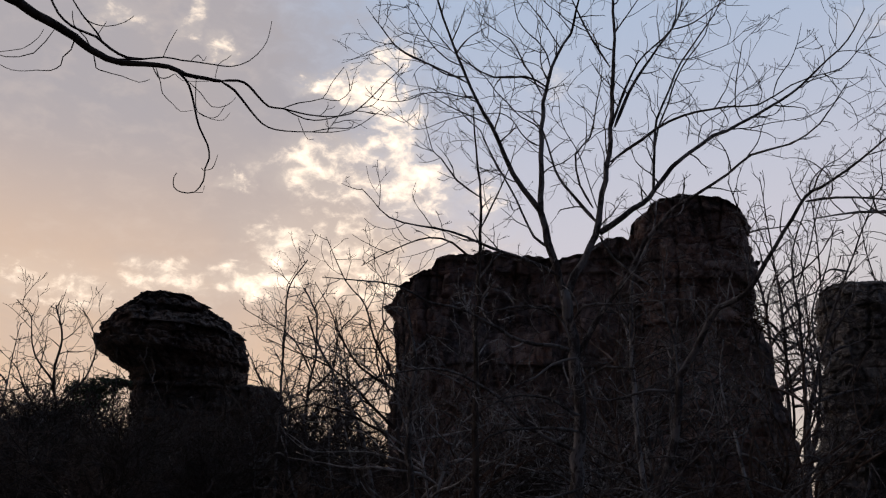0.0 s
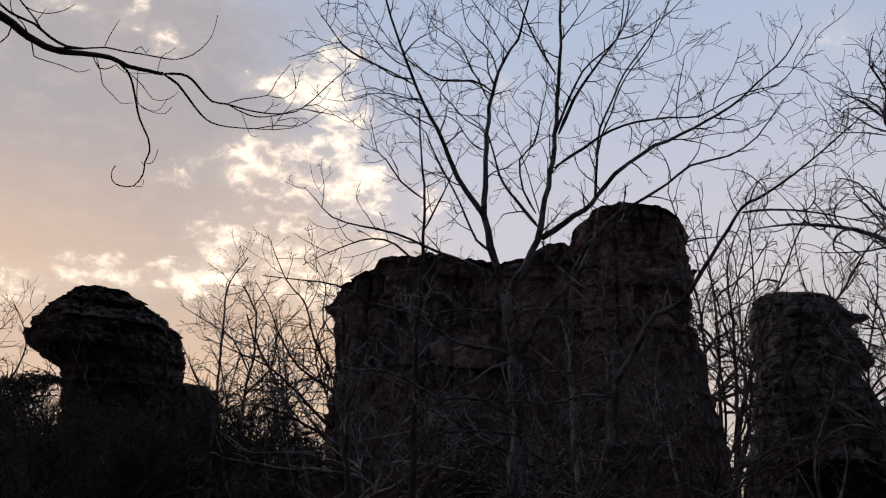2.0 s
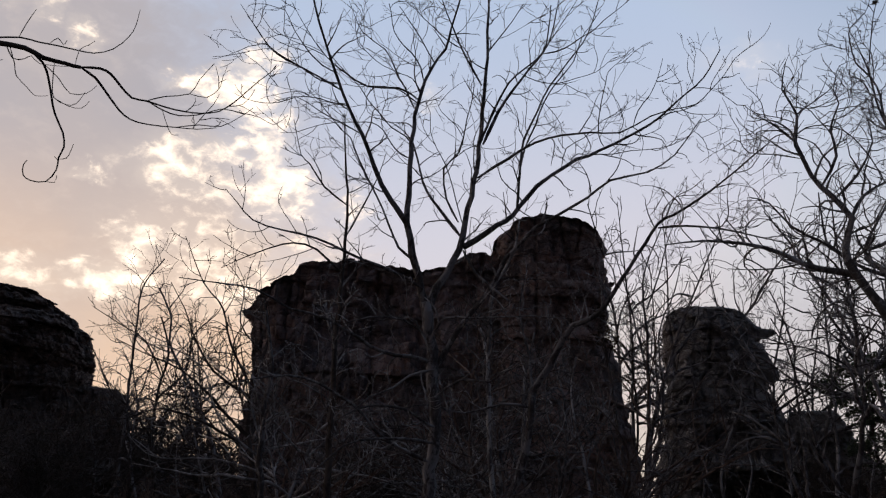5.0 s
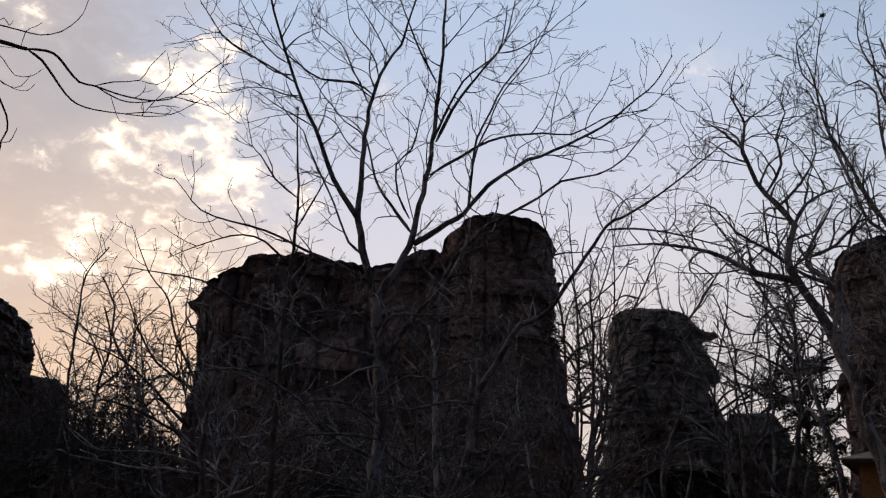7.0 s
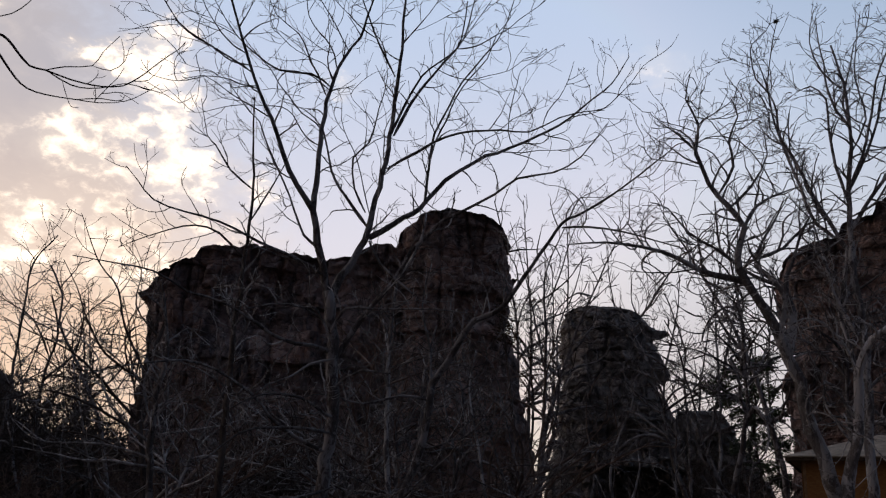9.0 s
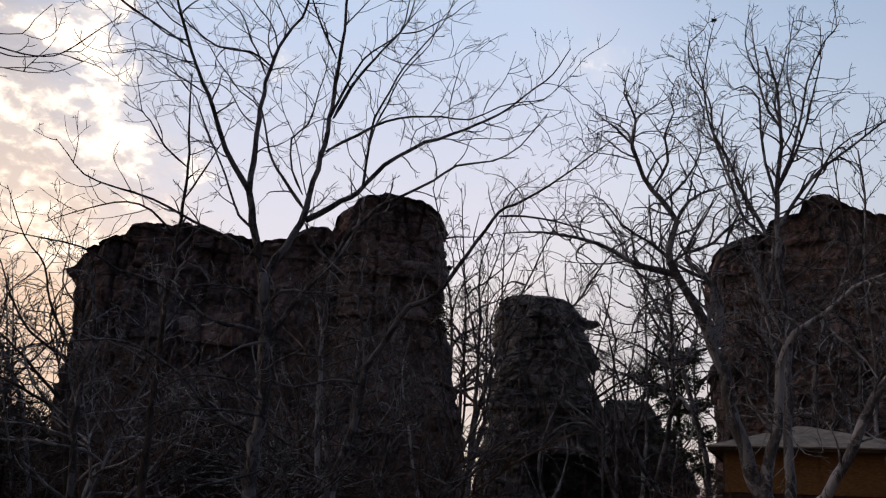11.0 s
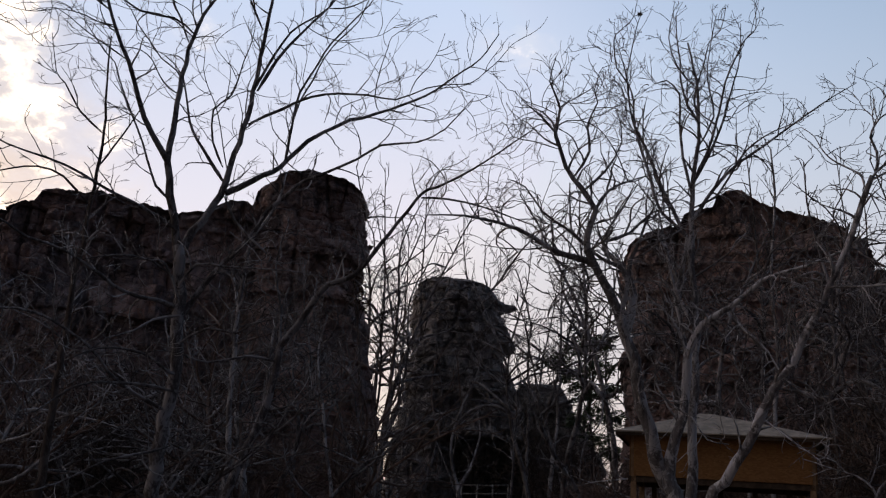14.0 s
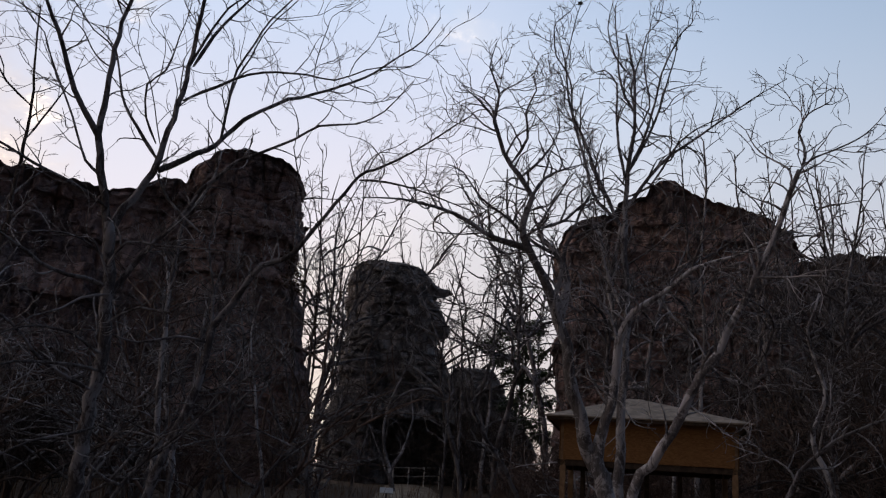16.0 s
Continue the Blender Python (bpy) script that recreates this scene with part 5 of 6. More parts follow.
limbs.append(("limb", [(-15.2, 37, 4.09), (-14.22, 37.24, 5.25), (-13.46, 37.39, 5.97), (-13.09, 37.37, 7.59)], 0.05, 0.012, 1))
bare_tree("fan_branched_tree", (-14.94, 37.11, -0.14), limbs, BARK_DARK, BARK_DARK, "dark bare tree with a twiggy crown against the sunset", 432, many=2.0, length=1.9, level=3, style=dict(STYLE, tip=0.009, many=1.9, step=0.3, lift=0.07, wander=0.24))
limbs = []
limbs.append(("trunk", [(4.17, 19.56, 0.23), (4.38, 19.51, 1.68), (4.77, 19.42, 2.86), (4.99, 19.37, 3.71), (5.11, 19.34, 4.8)], 0.104, 0.08, 0.2))
limbs.append(("limb", [(5.11, 19.34, 4.8), (5.56, 19.11, 5.59), (5.88, 18.91, 6.2), (6.24, 18.69, 6.38), (6.57, 18.47, 6.74), (6.85, 18.26, 7.21), (7.56, 17.87, 8.41), (7.81, 17.76, 8.55), (8.25, 17.34, 8.84), (8.62, 16.93, 9.11), (9.07, 16.47, 9.53), (9.35, 16.08, 9.78)], 0.08, 0.012, 0.8))
limbs.append(("limb", [(7.54, 17.87, 8.31), (8.03, 17.5, 8.27), (8.61, 17.05, 8.1), (9.14, 16.6, 7.85), (9.7, 16.1, 7.52)], 0.036, 0.0096, 1))
limbs.append(("limb", [(5.1, 19.34, 4.7), (5.11, 19.61, 5.62), (4.95, 19.93, 6.71), (5.18, 20.14, 7.9)], 0.048, 0.0096, 0.8))
limbs.append(("limb", [(5.07, 19.35, 4.45), (4.43, 19.3, 4.49), (3.6, 19.27, 4.26), (2.76, 19.2, 4.39), (1.99, 19.1, 4.16)], 0.036, 0.008, 0.8))
limbs.append(("limb", [(4.94, 19.38, 3.4), (5.58, 19.07, 3.62), (5.95, 18.81, 4.12), (6.6, 18.46, 4.04)], 0.028, 0.008, 0.8))
bare_tree("arching_tree", (4.16, 19.56, 0.33), limbs, BARK, TWIG, "bare tree with one long limb arching towards the gap", 407, many=3.4, length=1.4, level=3, style=MAIN)
THIN = dict(STYLE, tip=0.006, many=2.6, step=0.28, lift=0.08, wander=0.2)
limbs = []
limbs.append(("trunk", [(13.44, 33.4, -1.33), (13.3, 33.45, 1.7), (13.28, 33.46, 3.6), (13.4, 33.41, 6.44), (13.42, 33.41, 9.63), (13.41, 33.41, 12), (14.1, 33.12, 14.04)], 0.13, 0.02, 0.9))
limbs.append(("limb", [(13.28, 33.46, 3.6), (13.74, 33.4, 5.37), (14, 33.43, 7.2), (14.01, 33.55, 9.76), (14.68, 33.4, 11.53), (15.08, 33.35, 13.08)], 0.08, 0.015, 1))
limbs.append(("limb", [(13.24, 33.48, 2.32), (12.43, 33.57, 4.16), (11.84, 33.57, 6.25), (11.39, 33.52, 7.95)], 0.06, 0.015, 0.9))
limbs.append(("limb", [(13.37, 33.42, 8.24), (12.79, 33.36, 10.68), (12.34, 33.25, 12.22), (11.75, 33.18, 13.99)], 0.05, 0.012, 1))
limbs.append(("limb", [(13.46, 33.39, 10.58), (14.05, 33.44, 12.14), (14.65, 33.47, 14.01), (15.43, 33.41, 15.46)], 0.04, 0.012, 1))
bare_tree("twin_stemmed_tree", (13.51, 33.37, -1.12), limbs, BARK, TWIG, "twin-stemmed bare tree in the gap beside the rock wall", 401, many=1.7, length=1.5, level=3, style=THIN)
limbs = []
limbs.append(("trunk", [(18.02, 35.71, 0.12), (17.8, 35.82, 2.64)], 0.12, 0.1, 0))
limbs.append(("limb", [(17.8, 35.82, 2.59), (17.41, 35.93, 3.91), (17.53, 35.78, 5.35), (17.89, 35.51, 6.6), (18.11, 35.3, 7.23), (18.21, 35.17, 8.22)], 0.085, 0.02, 0.6))
limbs.append(("limb", [(17.84, 35.8, 2.59), (18.33, 35.7, 3.62), (18.64, 35.69, 4.81), (18.59, 35.87, 5.84)], 0.08, 0.02, 0.6))
limbs.append(("limb", [(17.79, 35.83, 2.17), (17.29, 36.18, 3.54), (16.85, 36.5, 4.71)], 0.04, 0.015, 0.6))
bare_tree("forked_sapling", (17.96, 35.74, 1.03), limbs, BARK_PALE, TWIG, "pale forked sapling growing before the cave", 402, many=1.2, length=1.2, level=2, style=THIN)
def slim_tree(seed, path, r, pale):
    bare_tree("slim_tree", path[0], [("trunk", path, r, r * 0.28)], BARK_PALE if pale else BARK, BARK if pale else TWIG,
              "slim pale-barked bare tree in the brushwood" if pale else "slim dark bare tree with crooked branches", seed, many=2.2, length=1.9, level=3,
              style=dict(THIN, many=2.0), group="slim bare trees")


slim_tree(403, [(21.3, 36.2, -0.25), (21.35, 36.17, 3.64), (21.33, 36.18, 6.16), (21.22, 36.25, 8.77), (21.28, 36.21, 10.25), (20.92, 36.42, 11.73), (20.58, 36.61, 12.81)], 0.10, 0)
slim_tree(404, [(22.25, 35.62, -0.18), (22.25, 35.62, 2.96), (22.43, 35.51, 5.73), (22.49, 35.47, 8.86), (22.49, 35.47, 11.56), (22.68, 35.35, 13.52), (22.92, 35.2, 14.95)], 0.11, 1)
slim_tree(405, [(14.85, 26.07, -0.09), (14.84, 26.07, 1.97), (14.87, 26.06, 3.74), (14.91, 26.03, 5.76)], 0.06, 0)
slim_tree(406, [(6.4, 25.2, 0.01), (6.05, 25.29, 2.17), (5.72, 25.36, 3.81), (5.45, 25.42, 5.35), (5.39, 25.43, 6.64), (5.06, 25.5, 7.93)], 0.12, 1)
slim_tree(408, [(10.38, 26, 0.71), (10.1, 26.12, 2.54), (9.38, 26.38, 3.23), (8.96, 26.53, 4.47), (8.34, 26.73, 5.94), (8.01, 26.83, 7.25), (8, 26.83, 8.33)], 0.07, 0)
slim_tree(409, [(1.68, 23.94, -0.07), (1.31, 23.96, 1.83), (1.26, 23.97, 3.29), (0.88, 23.98, 4.9), (0.98, 23.98, 6.34), (0.57, 23.99, 7.6)], 0.08, 0)
slim_tree(410, [(7.99, 25.79, 0.02), (7.6, 25.91, 2.12), (7.64, 25.9, 3.71), (7.28, 26, 5.48), (7.4, 25.96, 7.02)], 0.07, 0)
slim_tree(411, [(-1.57, 29.96, 0.46), (-1.98, 29.93, 2.48), (-2.47, 29.9, 4.4), (-3.04, 29.85, 5.56), (-3.59, 29.78, 6.55), (-4.1, 29.72, 7.47), (-4.12, 29.72, 8.23), (-4.62, 29.64, 9.17)], 0.09, 0)
slim_tree(412, [(-5.67, 33.52, 0.22), (-5.78, 33.5, 3.67), (-5.8, 33.5, 6.29), (-5.83, 33.5, 8.83), (-5.78, 33.51, 10.14), (-5.17, 33.61, 11.3)], 0.08, 0)
slim_tree(413, [(-0.4, 20, 0.85), (-0.54, 19.99, 2.44), (-0.66, 19.99, 3.86), (-0.55, 19.99, 5.1), (-0.78, 19.98, 6.37)], 0.10, 0)
slim_tree(414, [(5.15, 21.39, 0.94), (5.18, 21.38, 2.64), (5.41, 21.33, 3.91), (5.4, 21.33, 5.22), (5.66, 21.26, 6.57)], 0.08, 1)
slim_tree(415, [(7.54, 21.73, 0.99), (7.29, 21.81, 2.46), (7.02, 21.9, 3.88), (6.79, 21.98, 5.09), (6.92, 21.94, 6.2)], 0.06, 1)
slim_tree(416, [(19.7, 19.9, 0.25), (19.73, 19.87, 2.41), (19.78, 19.82, 4.34), (19.89, 19.71, 6.68), (19.83, 19.77, 8.95), (19.96, 19.63, 11.32), (19.91, 19.68, 13.02)], 0.09, 1)
slim_tree(417, [(17.51, 13.32, 0.8), (17.35, 13.53, 2.4), (17.16, 13.77, 3.35), (17.33, 13.55, 4.47), (17.14, 13.79, 5.61), (17.31, 13.58, 6.66)], 0.09, 1)
slim_tree(418, [(14.94, 13.3, 0.74), (15.31, 12.87, 2.18), (15.66, 12.44, 2.97), (16.11, 11.85, 3.44), (16.58, 11.19, 3.74)], 0.08, 0)
slim_tree(419, [(22.94, 20.85, 0.57), (23.16, 20.61, 3.65), (23.07, 20.7, 5.6), (23.38, 20.35, 7.25), (23.31, 20.44, 9.52), (23.63, 20.06, 11.46)], 0.08, 0)
slim_tree(420, [(5, 23.47, -0.42), (4.9, 23.49, 1.13), (5.29, 23.41, 2.23), (5.33, 23.4, 3.61), (5.01, 23.47, 5.01)], 0.10, 1)
slim_tree(421, [(5.18, 23.44, 0.1), (4.65, 23.54, 1.51), (4.26, 23.62, 2.41), (3.91, 23.68, 3.47)], 0.06, 1)
slim_tree(422, [(26.82, 20.9, 1.04), (26.89, 20.81, 5.85), (26.92, 20.76, 9.01), (27.09, 20.55, 11.47), (27.02, 20.63, 13.4)], 0.09, 0)
slim_tree(424, [(4.43, 20.02, 1.21), (4.43, 20.01, 2.6), (4.29, 20.05, 4.02), (4.26, 20.05, 5.51), (4.31, 20.04, 7.07), (4.59, 19.98, 7.71), (4.84, 19.92, 8.34), (4.92, 19.9, 8.96)], 0.085, 1)
slim_tree(423, [(20.6, 21.8, 1.75), (20.73, 21.68, 5.22), (20.63, 21.78, 6.02), (20.37, 22.02, 6.83), (20.54, 21.87, 7.77)], 0.08, 1)


# ---------------------------------------------------------------- woods of lesser trees
def ramble(rng, start, way, length, steps, curl, lift):
    """A crooked line: it keeps curving one way for a while, then another."""
    pts, d, p = [start.copy()], way.normalized(), start.copy()
    bend = Vector((rng.gauss(0, 1), rng.gauss(0, 1), rng.gauss(0, 0.7))) * curl
    for i in range(steps):
        bend = bend * 0.72 + Vector((rng.gauss(0, 1), rng.gauss(0, 1), rng.gauss(0, 0.8))) * curl * 0.75
        d = (d + bend + Vector((0, 0, lift))).normalized()
        p = p + d * length / steps
        pts.append(p.copy())
    return pts


def sapling(seed, height, spread, stems, mat, label, name="young_tree", lean=0.1, tip=0.005, level=2, many=1.5, curl=0.2, girth=0.0085):
    rng = random.Random(seed)
    limbs = []
    for s in range(stems):
        a = rng.uniform(0, 6.28)
        l = lean * rng.uniform(0.5, 1.5) * (1 if stems > 1 else 0.5)
        top = height * rng.uniform(0.8, 1.05)
        pts = ramble(rng, Vector((rng.uniform(-.1, .1), rng.uniform(-.1, .1), -0.3)), Vector((math.cos(a) * l, math.sin(a) * l, 1)), top, 9, curl * 0.55, 0.12)
        r = girth * height * rng.uniform(0.8, 1.1) + 0.008
        limbs.append(("trunk", pts, r, r * 0.15))
        for k in range(int(4 + 2 * spread)):
            t = rng.uniform(0.22, 0.88)
            i = int(t * 9)
            b = pts[i].lerp(pts[min(9, i + 1)], t * 9 - i)
            aa = rng.uniform(0, 6.28)
            ln = spread * (1.5 - 0.8 * t) * rng.uniform(0.7, 1.2)
            up = rng.uniform(0.0, 0.9)
            limbs.append(("limb", ramble(rng, b, Vector((math.cos(aa), math.sin(aa), up)), ln, 7, curl, 0.06), r * (1 - t) * 0.7 + 0.012, 0.006))
    return bare_tree(name, (0, 0, 0), limbs, mat, mat, label, seed, many=many * 1.25, length=0.95, level=level,
                     style=dict(STYLE, tip=tip, many=2.3, step=0.2, flat=0.15, lift=0.05, wander=0.27, stout=0.016), sides=6, category="shrub" if name == "shrub" else "tree", joined=True)


def stand(proto, x, y, size, turn, sink=0.05, tall=1.0):
    m = Matrix.LocRotScale((x, y, ground_z(x, y) - sink), Euler((0, 0, radians(turn))), (size, size, size * tall))
    return copy_thing(proto, m)


def polar(az, dist):
    return dist * math.sin(radians(az)), dist * math.cos(radians(az))


YOUNG = [sapling(300 + i, h, s, n, m, "slim bare tree standing in the dry woodland", lean=l, curl=0.3, many=1.9, tip=0.0062)
         for i, (h, s, n, m, l) in enumerate([(8.0, 1.9, 1, BARK, 0.1), (9.0, 1.6, 2, BARK_DARK, 0.12), (7.0, 2.1, 1, BARK, 0.15), (8.5, 1.4, 1, BARK, 0.06)])]
SHRUB = [sapling(330 + i, h, s, n, m, "leafless brushwood shrub of thin brown stems", name="shrub", lean=0.35, tip=0.007, level=1, many=2.4)
         for i, (h, s, n, m) in enumerate([(3.0, 1.0, 5, BRUSH), (2.4, 0.9, 6, BRUSH), (3.6, 1.1, 5, BRUSH), (4.2, 1.6, 7, BARK_DARK)])]
for k, p in enumerate(YOUNG):
    x, y = polar((-9, 21.5, 24, 31)[k], (44, 44, 46, 50)[k])
    p.matrix_basis = Matrix.LocRotScale((x, y, ground_z(x, y) - 0.05), None, (1.25, 1.25, 1.45))
    tagged(p, group="bare woodland trees")
for k, p in enumerate(SHRUB):
    x, y = polar((-20, 2, 14, -24)[k], (26, 24, 25, 40)[k])
    p.matrix_basis = pose(x, y, ground_z(x, y) - 0.05)
    tagged(p, group="brushwood")
rng = random.Random(77)
# trees that show against the sky in the gaps between the stacks
GAP_TREES = [(-25, 46, 1.0, 0.95, 2), (-29, 44, 0.95, 0.9, 2), (-27.2, 50, 1.0, 0.9, 0), (-23.6, 52, 1.0, 0.9, 2), (-21.5, 48, 0.9, 0.85, 2), (-26, 56, 1.1, 0.9, 2), (-24.5, 41, 0.8, 0.85, 0), (-22.5, 43, 0.8, 0.85, 2), (-20.6, 56, 1.0, 0.85, 0), (-30, 52, 1.1, 0.9, 2), (-22, 60, 1.2, 0.85, 2), (-26.5, 62, 1.2, 0.8, 0), (-10.5, 47, 1.2, 0.85, 2), (-7.5, 46, 1.2, 0.85, 2)]
GAP_TREES += [(-5.5, 43, 1.25, 0.8, 0), (-4, 52, 1.4, 1.05, 3), (-1, 58, 1.4, 1.3, 0), (2, 58, 1.4, 1.35, 2), (5, 58, 1.4, 1.35, 0), (21.6, 47, 1.7, 1.1, 0), (24.0, 60, 1.7, 1.0, 2), (30.5, 47, 1.5, 1.0, 0), (32.5, 56, 1.6, 0.95, 2), (31.6, 52, 1.6, 1.1, 0), (22.2, 56, 1.7, 1.1, 2), (20.6, 52, 1.8, 1.2, 0), (23.2, 62, 2.0, 1.2, 2), (21.4, 60, 1.9, 1.25, 3)]
GAP_TREES += [(31.0, 41, 1.4, 0.95, 2), (35.2, 60, 1.2, 1.2, 3), (50, 42, 1.4, 1.2, 0), (52.5, 44, 1.4, 1.25, 2), (55, 40, 1.3, 1.2, 2), (57.5, 42, 1.4, 1.2, 0), (33, 31, 1.35, 1.0, 2), (36, 34, 1.5, 1.05, 0), (38.5, 36, 1.6, 1.05, 2), (41, 33, 1.5, 1.0, 0), (43.5, 38, 1.7, 1.05, 2), (46.5, 33, 1.5, 1.0, 2)]
GAP_TREES += [(48.5, 36, 1.6, 1.0, 0), (52, 33, 1.5, 0.95, 2), (55.5, 34, 1.5, 1.0, 2), (33.4, 62, 1.6, 1.15, 2), (36.2, 58, 1.5, 1.2, 2), (20.0, 60, 2.0, 1.25, 2), (25.2, 62, 1.8, 1.2, 2), (48.8, 40, 1.4, 1.3, 2), (51.2, 38, 1.3, 1.3, 2), (53.6, 41, 1.4, 1.3, 0), (56.2, 38, 1.3, 1.3, 2), (49.5, 30, 1.0, 0.9, 2), (51, 27, 0.9, 0.95, 3), (54, 26, 0.9, 0.95, 0)]
for az, dist, size, tall, k in GAP_TREES:
    x, y = polar(az, dist)
    stand(YOUNG[k], x, y, size, rng.uniform(0, 360), tall=tall)


# wide, low-branching trees whose arching limbs cross before the rocks
WIDE = [sapling(350 + i, h, s, n, m, "wide low-branching bare tree with crooked grey limbs", name="brush_tree", lean=0.25, tip=0.0065, level=2, many=0.8, curl=0.27, girth=0.009)
        for i, (h, s, n, m) in enumerate([(5.5, 2.4, 2, BRUSH), (4.6, 2.5, 2, TWIG), (6.6, 2.2, 1, BARK), (6.0, 2.4, 1, BARK_DARK)])]
for k, p in enumerate(WIDE):
    x, y = polar((-1, 11, 17, 5)[k], (23, 27, 22, 21)[k])
    p.matrix_basis = pose(x, y, ground_z(x, y) - 0.05)
    tagged(p, group="low-branching trees")


def clear_of(az, dist):
    return not (34 < az < 50 and dist < 27) and not (25.3 < az < 29.6 and dist > 23)


for i in range(34):
    az, dist = rng.uniform(-12, 60), rng.uniform(23, 37)
    x, y = polar(az, dist)
    if clear_of(az, dist) and az > -12:
        stand(YOUNG[rng.randrange(4)], x, y, rng.uniform(0.5, 0.9), rng.uniform(0, 360))
for i in range(26):
    az, dist = rng.choice((rng.uniform(-14, 60), rng.uniform(-3, 22))), rng.uniform(19, 36)
    x, y = polar(az, dist)
    if clear_of(az, dist) and not (20 < az < 34 and i % 3):
        stand(WIDE[3 if az > 44 else rng.choice((0, 0, 1, 1, 2, 3))], x, y, rng.uniform(0.8, 1.35), rng.uniform(0, 360))
for i in range(56):
    az, dist = rng.choice((rng.uniform(-31, 20), rng.uniform(34, 60))), rng.uniform(24, 38)
    x, y = polar(az, dist)
    if clear_of(az, dist):
        stand(SHRUB[rng.randrange(4)], x, y, rng.uniform(0.6, 1.25), rng.uniform(0, 360))
# dark crooked trees in the gap beside the rock wall
for az, dist, size in ((-10.8, 33, 1.5), (-9.2, 36, 1.7), (-7.4, 31, 1.45), (-6.2, 35, 1.6), (-5.0, 33, 1.35), (-12.0, 37, 1.5), (-25.5, 37, 1.3), (-28.5, 36, 1.4)):
    x, y = polar(az, dist)
    stand(WIDE[3], x, y, size, rng.uniform(0, 360))
# the thicket round the mushroom rock and in the gaps
for lo, hi, near, far, count, size in ((-31, -19.5, 38, 58, 52, 1.3), (-31, -26, 34, 44, 8, 1.3), (-13, -3.5, 36, 50, 40, 1.2), (-20, -12, 38, 46, 14, 0.9), (19, 23, 38, 50, 3, 1.1), (30, 36, 44, 56, 6, 1.1), (48, 60, 30, 44, 16, 1.5)):
    for i in range(count):
        az, dist = rng.uniform(lo, hi), rng.uniform(near, far)
        x, y = polar(az, dist)
        stand(SHRUB[rng.choice((0, 2, 3, 3))], x, y, size * rng.uniform(0.75, 1.25), rng.uniform(0, 360))


# ---------------------------------------------------------------- leafy trees, dry leaves, grass
def leaves(rng, pads, count, size):
    """Small bent leaves strewn through flattened pads: (centre, radii)."""
    verts, faces = [], []
    for c, r in pads:
        c = Vector(c)
        for i in range(count):
            while True:
                q = Vector((rng.uniform(-1, 1), rng.uniform(-1, 1), rng.uniform(-1, 1)))
                if q.length < 1 and noise.noise(q * 2.0 + c) > -0.1 and rng.random() > q.length ** 3:
                    break
            p = c + Vector((q.x * r[0] * 1.15, q.y * r[1] * 1.15, q.z * r[2] * 1.1))
            a = Vector((rng.gauss(0, 1), rng.gauss(0, 1), rng.gauss(0, 0.5))).normalized()
            b = a.cross(Vector((rng.gauss(0, 1), rng.gauss(0, 1), rng.gauss(0, 1)))).normalized()
            s = size * rng.uniform(0.6, 1.3)
            n = len(verts)
            verts += [p - a * s, p + b * s * 0.35, p + a * s, p - b * s * 0.35 + Vector((0, 0, s * 0.15))]
            faces.append((n, n + 1, n + 2, n + 3))
    return verts, faces


def leafy_tree(name, base, trunk, pads, mat, label, seed, count, size):
    rng = random.Random(seed)
    base = (base[0], base[1], ground_z(base[0], base[1]))
    trunk = [(trunk[0][0], trunk[0][1], base[2] - 0.2)] + trunk[1:]
    root = thing(name, base, label, "tree")
    off = Vector(base)
    pts, radii = limb_line(rng, [Vector(p) - off for p in trunk], 0.14, 0.04)
    t = Tubes()
    t.tube(pts, radii, 7)
    child("trunk", t.mesh("trunk", BARK_DARK), root)
    for c, r in pads:
        i = min(range(len(pts)), key=lambda j: abs(pts[j].z - (c[2] - off.z - 0.9)))
        t = Tubes()
        mid = (pts[i] + Vector(c) - off) / 2 + Vector((rng.gauss(0, .15), rng.gauss(0, .15), -0.1))
        lp, lr = limb_line(rng, [pts[i], mid, Vector(c) - off], 0.04, 0.012)
        t.tube(lp, lr, 5)
        hung_with(rng, t, lp, lr, 3.0, r[0] * 0.8, 1, dict(STYLE, tip=0.006, flat=0.1), 0.3)
        child("limb", t.mesh("limb", BARK_DARK), root)
    v, f = leaves(rng, [(Vector(c) - off, r) for c, r in pads], count, size)
    child("foliage", mesh_of("foliage", v, f, mat), root)
    return root


leafy_tree("evergreen_tree", (28.47, 41.1, 2.5), [(28.51, 41.07, 1.35), (28.34, 41.19, 4.84), (28.11, 41.35, 7.23), (28.25, 41.26, 9.09), (28.07, 41.37, 10.33)], [
    ((26.61, 42.33, 9.85), (0.75, 0.7, 0.5)), ((27.82, 42.14, 10.64), (0.9, 0.8, 0.5)), ((29.14, 41.86, 11.02), (0.7, 0.8, 0.6)), ((27.07, 41.44, 8.95), (0.9, 0.8, 0.55)),
    ((28.49, 41.09, 9.48), (1.1, 0.9, 0.6)), ((27.89, 41.5, 8.2), (1.0, 0.9, 0.55)), ((29.07, 40.68, 8.37), (0.8, 0.8, 0.4)), ((28.44, 41.12, 7.1), (0.9, 0.9, 0.65)), ((29.85, 41.35, 6.96), (0.7, 0.7, 0.5)),
    ((27.7, 41.63, 6.59), (0.8, 0.8, 0.6)), ((28.36, 41.18, 5.73), (1.0, 0.8, 0.4)), ((29.13, 40.64, 5.04), (0.8, 0.8, 0.4))],
    LEAF, "dark evergreen tree with flat leafy pads behind the rocks", 501, 950, 0.09)
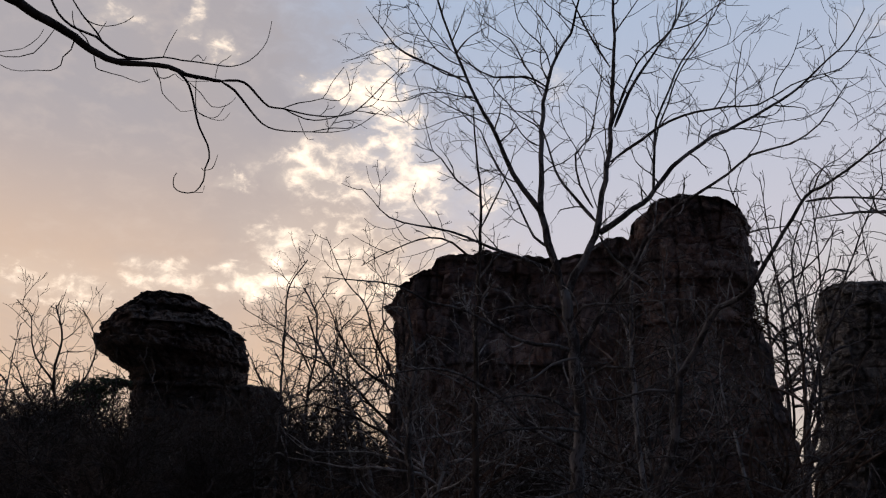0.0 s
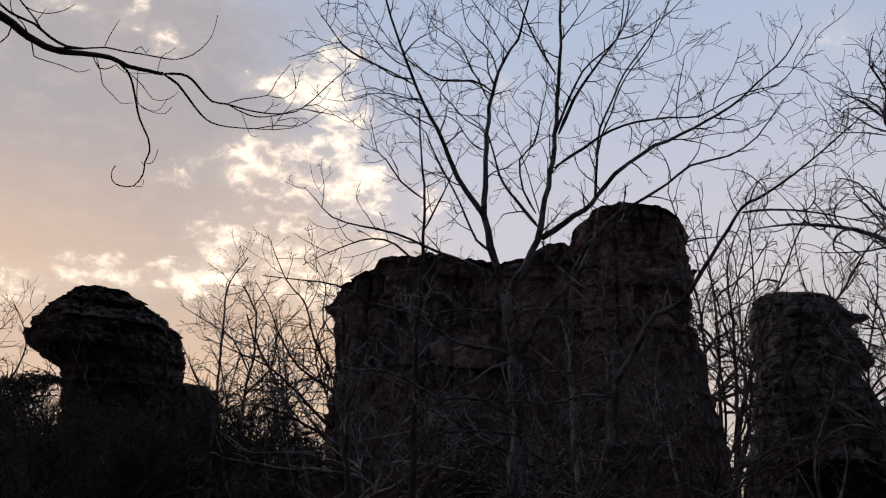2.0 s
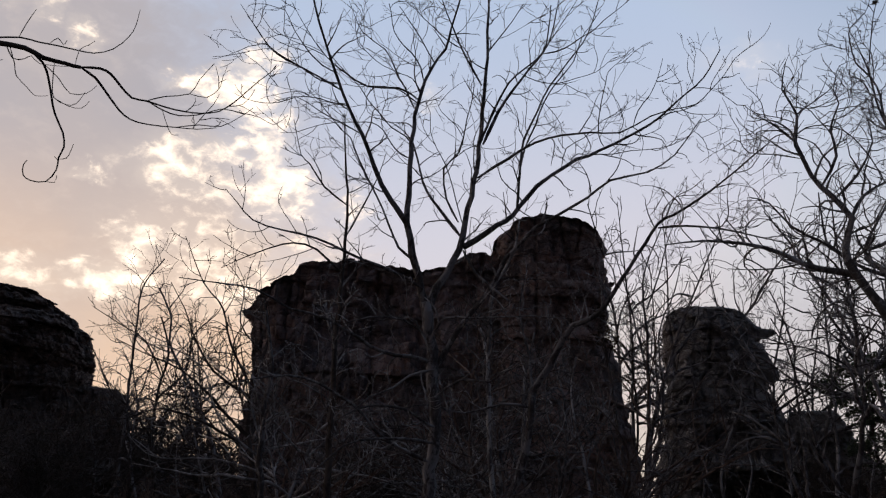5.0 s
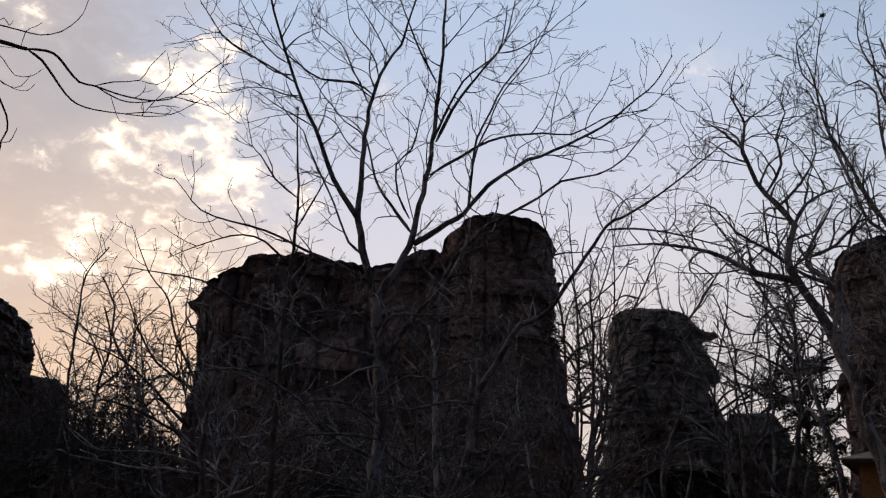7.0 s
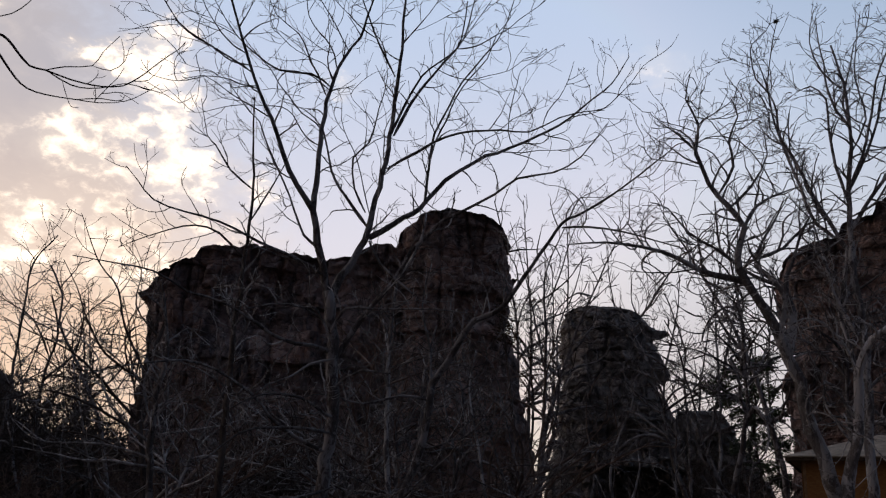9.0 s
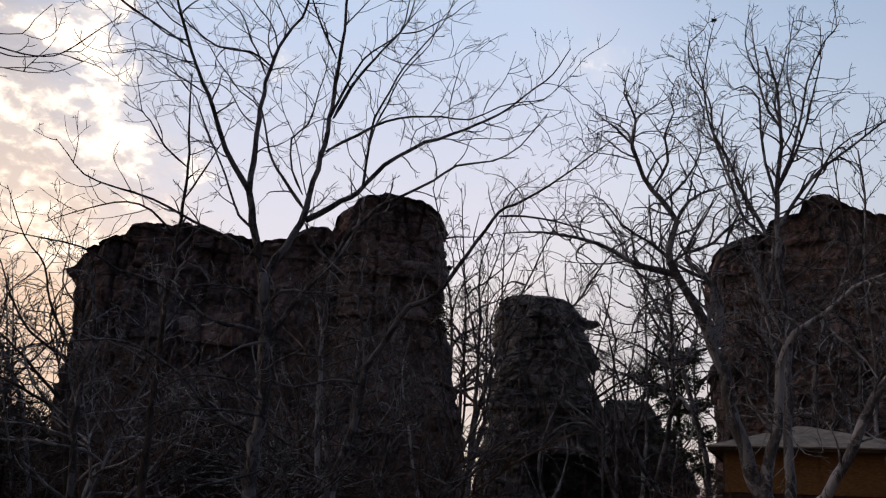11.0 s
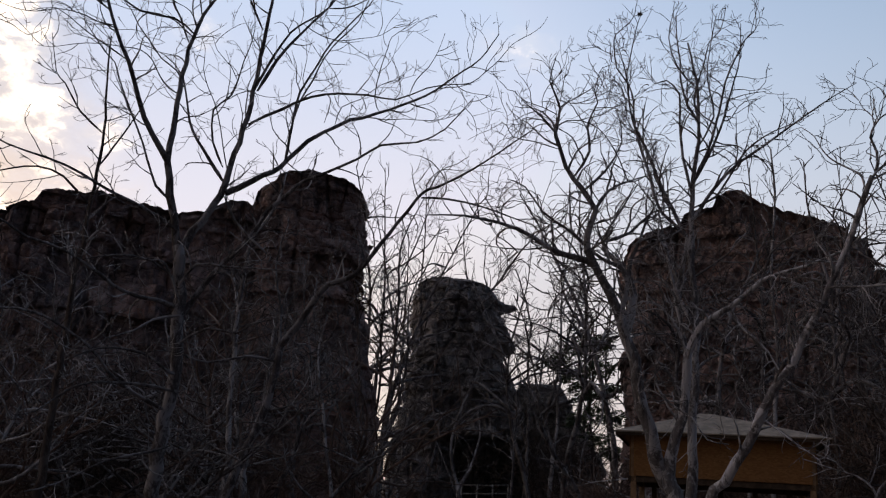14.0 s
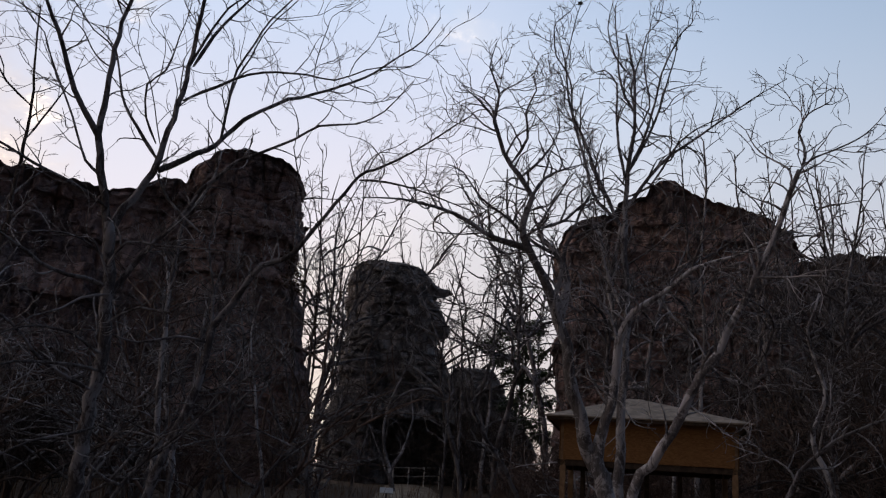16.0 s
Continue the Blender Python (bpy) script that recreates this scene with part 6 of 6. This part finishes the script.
leafy_tree("evergreen_tree", (-17, 47.02, 3.45), [(-16.84, 47.08, 2.09), (-17.19, 46.95, 5.38), (-17.52, 46.83, 7.34), (-17.45, 46.86, 8.21)], [
    ((-18.04, 46.63, 7.87), (1.0, 0.8, 0.5)), ((-17.06, 47, 8.18), (1.1, 0.9, 0.55)), ((-16.67, 47.67, 8.41), (0.6, 0.6, 0.2)), ((-17.59, 46.8, 7.27), (1.1, 0.9, 0.6)), ((-18.03, 45.56, 6.6), (1.0, 0.9, 0.6))],
    LEAF, "low dark evergreen tree beside the mushroom rock", 502, 1300, 0.095)
leafy_tree("russet_tree", (13.85, 36.46, 1.67), [(13.94, 36.42, 0.79), (13.44, 36.61, 5.32), (13.06, 36.75, 8.65), (12.76, 36.85, 10.86)], [
    ((12.66, 36.89, 11.23), (0.45, 0.5, 0.4)), ((13.08, 37.17, 10.72), (0.45, 0.5, 0.45)), ((12.68, 36.88, 10.15), (0.5, 0.5, 0.4)), ((13.27, 36.89, 9.95), (0.4, 0.5, 0.4))],
    DEAD_LEAF, "thin tree with withered russet leaves against the tower", 503, 110, 0.09)


def dry_grass():
    rng = random.Random(9)
    verts, faces = [], []
    for i in range(9000):
        az, dist = rng.uniform(-32, 60), rng.uniform(10, 40)
        x, y = polar(az, dist)
        if noise.noise(Vector((x * 0.2, y * 0.2, 3))) < -0.05:
            continue
        z = ground_z(x, y)
        h, a = rng.uniform(0.35, 1.1), rng.uniform(0, 6.28)
        b = Vector((math.cos(a), math.sin(a), 0))
        lean = Vector((rng.gauss(0, 0.25), rng.gauss(0, 0.25), 0)) * h
        p = Vector((x, y, z - 0.03))
        n = len(verts)
        verts += [p - b * 0.012, p + b * 0.012, p + lean * 0.4 + Vector((0, 0, h * 0.6)) + b * 0.008, p + lean * 0.4 + Vector((0, 0, h * 0.6)) - b * 0.008, p + lean + Vector((0, 0, h))]
        faces += [(n, n + 1, n + 2, n + 3), (n + 3, n + 2, n + 4)]
    tagged(new("dry_grass", mesh_of("dry_grass", verts, faces, DRY)), "tall dry brown grass over the forest floor", "grass", kind="stuff")


dry_grass()


# ---------------------------------------------------------------- before the cave
def strip(points, width, lift):
    line = smooth_line([(x, y, 0) for x, y in points], 0.6)
    verts, faces = [], []
    for i, p in enumerate(line):
        d = (line[min(i + 1, len(line) - 1)] - line[max(i - 1, 0)]).normalized()
        s = Vector((d.y, -d.x, 0))
        for k in range(7):
            q = p + s * width * ((k / 6 - 0.5) + 0.04 * noise.noise(Vector((i * 0.4, k, 1))))
            verts.append((q.x, q.y, ground_z(q.x, q.y) + lift * (1 - abs(k / 3 - 1) ** 3)))
    for i in range(len(line) - 1):
        for k in range(6):
            a = i * 7 + k
            faces.append((a, a + 1, a + 8, a + 7))
    return verts, faces


v, f = strip([polar(27.3, 30), polar(27.6, 38), polar(27.8, 44), polar(27.6, 50)], 2.6, 0.12)
tagged(new("footpath", mesh_of("footpath", v, f, PATH, True)), "pale trodden earth path leading to the cave", "path", kind="structure")


def railing():
    a, b = Vector((21.97, 43.8, 1.97)), Vector((24.34, 43.1, 2.13))
    root = thing("railing", a, "pale two-rail metal railing before the cave", "railing")
    run = b - a
    for i in range(4):
        t = Tubes()
        p = run * (i / 3)
        t.tube([p + Vector((0, 0, -0.4)), p + Vector((0, 0, 1.02))], [0.03, 0.03], 8)
        child("post", t.mesh("post", RAIL), root)
    for h in (0.98, 0.55):
        t = Tubes()
        t.tube([Vector((0, 0, h)), run / 2 + Vector((0, 0, h - 0.02)), run + Vector((0, 0, h))], [0.024] * 3, 8)
        child("rail", t.mesh("rail", RAIL), root)


railing()


def low_sign():
    at = Vector((13.3, 26.89, 1.71))
    root = thing("information_sign", at, "small pale information board on a low post beside the path", "sign", turn=-27)
    bm = block((0.42, 0.03, 0.22), bevel=0.008)
    bmesh.ops.rotate(bm, verts=bm.verts, matrix=Matrix.Rotation(radians(-40), 3, "X"))
    part("board", bm, SIGN, root)
    part("post", block((0.05, 0.05, 0.8), (0, 0.03, -0.42)), SHADE_WOOD, root)


low_sign()


def leaf_wad(at, size, seed):
    """A nest-like wad of withered leaves and twigs caught in a crown."""
    rng = random.Random(seed)
    root = thing("bird_nest", at, "small dark nest of twigs and leaves in the crown", "nest", "nests in the crowns")
    t = Tubes()
    for i in range(46):
        a, tilt = rng.uniform(0, 6.28), rng.gauss(0, 0.35)
        d = Vector((math.cos(a), math.sin(a), tilt)).normalized() * size * rng.uniform(0.45, 0.95)
        c = Vector((rng.gauss(0, 0.3), rng.gauss(0, 0.3), rng.gauss(0, 0.22))) * size
        t.tube([c - d, c + Vector((0, 0, size * 0.12)), c + d], [0.004, 0.006, 0.004], 3)
    child("twig_bowl", t.mesh("twig_bowl", TWIG), root)
    v, f = leaves(rng, [(Vector((0, 0, 0)), (size * 0.8, size * 0.8, size * 0.5))], 60, size * 0.3)
    child("lining", mesh_of("lining", v, f, DEAD_LEAF), root)


for at, size, seed in (((9.06, 11.96, 10.45), 0.05, 1), ((8, 11.49, 7.01), 0.04, 2), ((8.75, 12.18, 8.55), 0.03, 3), ((10.58, 11.46, 8.78), 0.025, 4)):
    leaf_wad(at, size, seed)
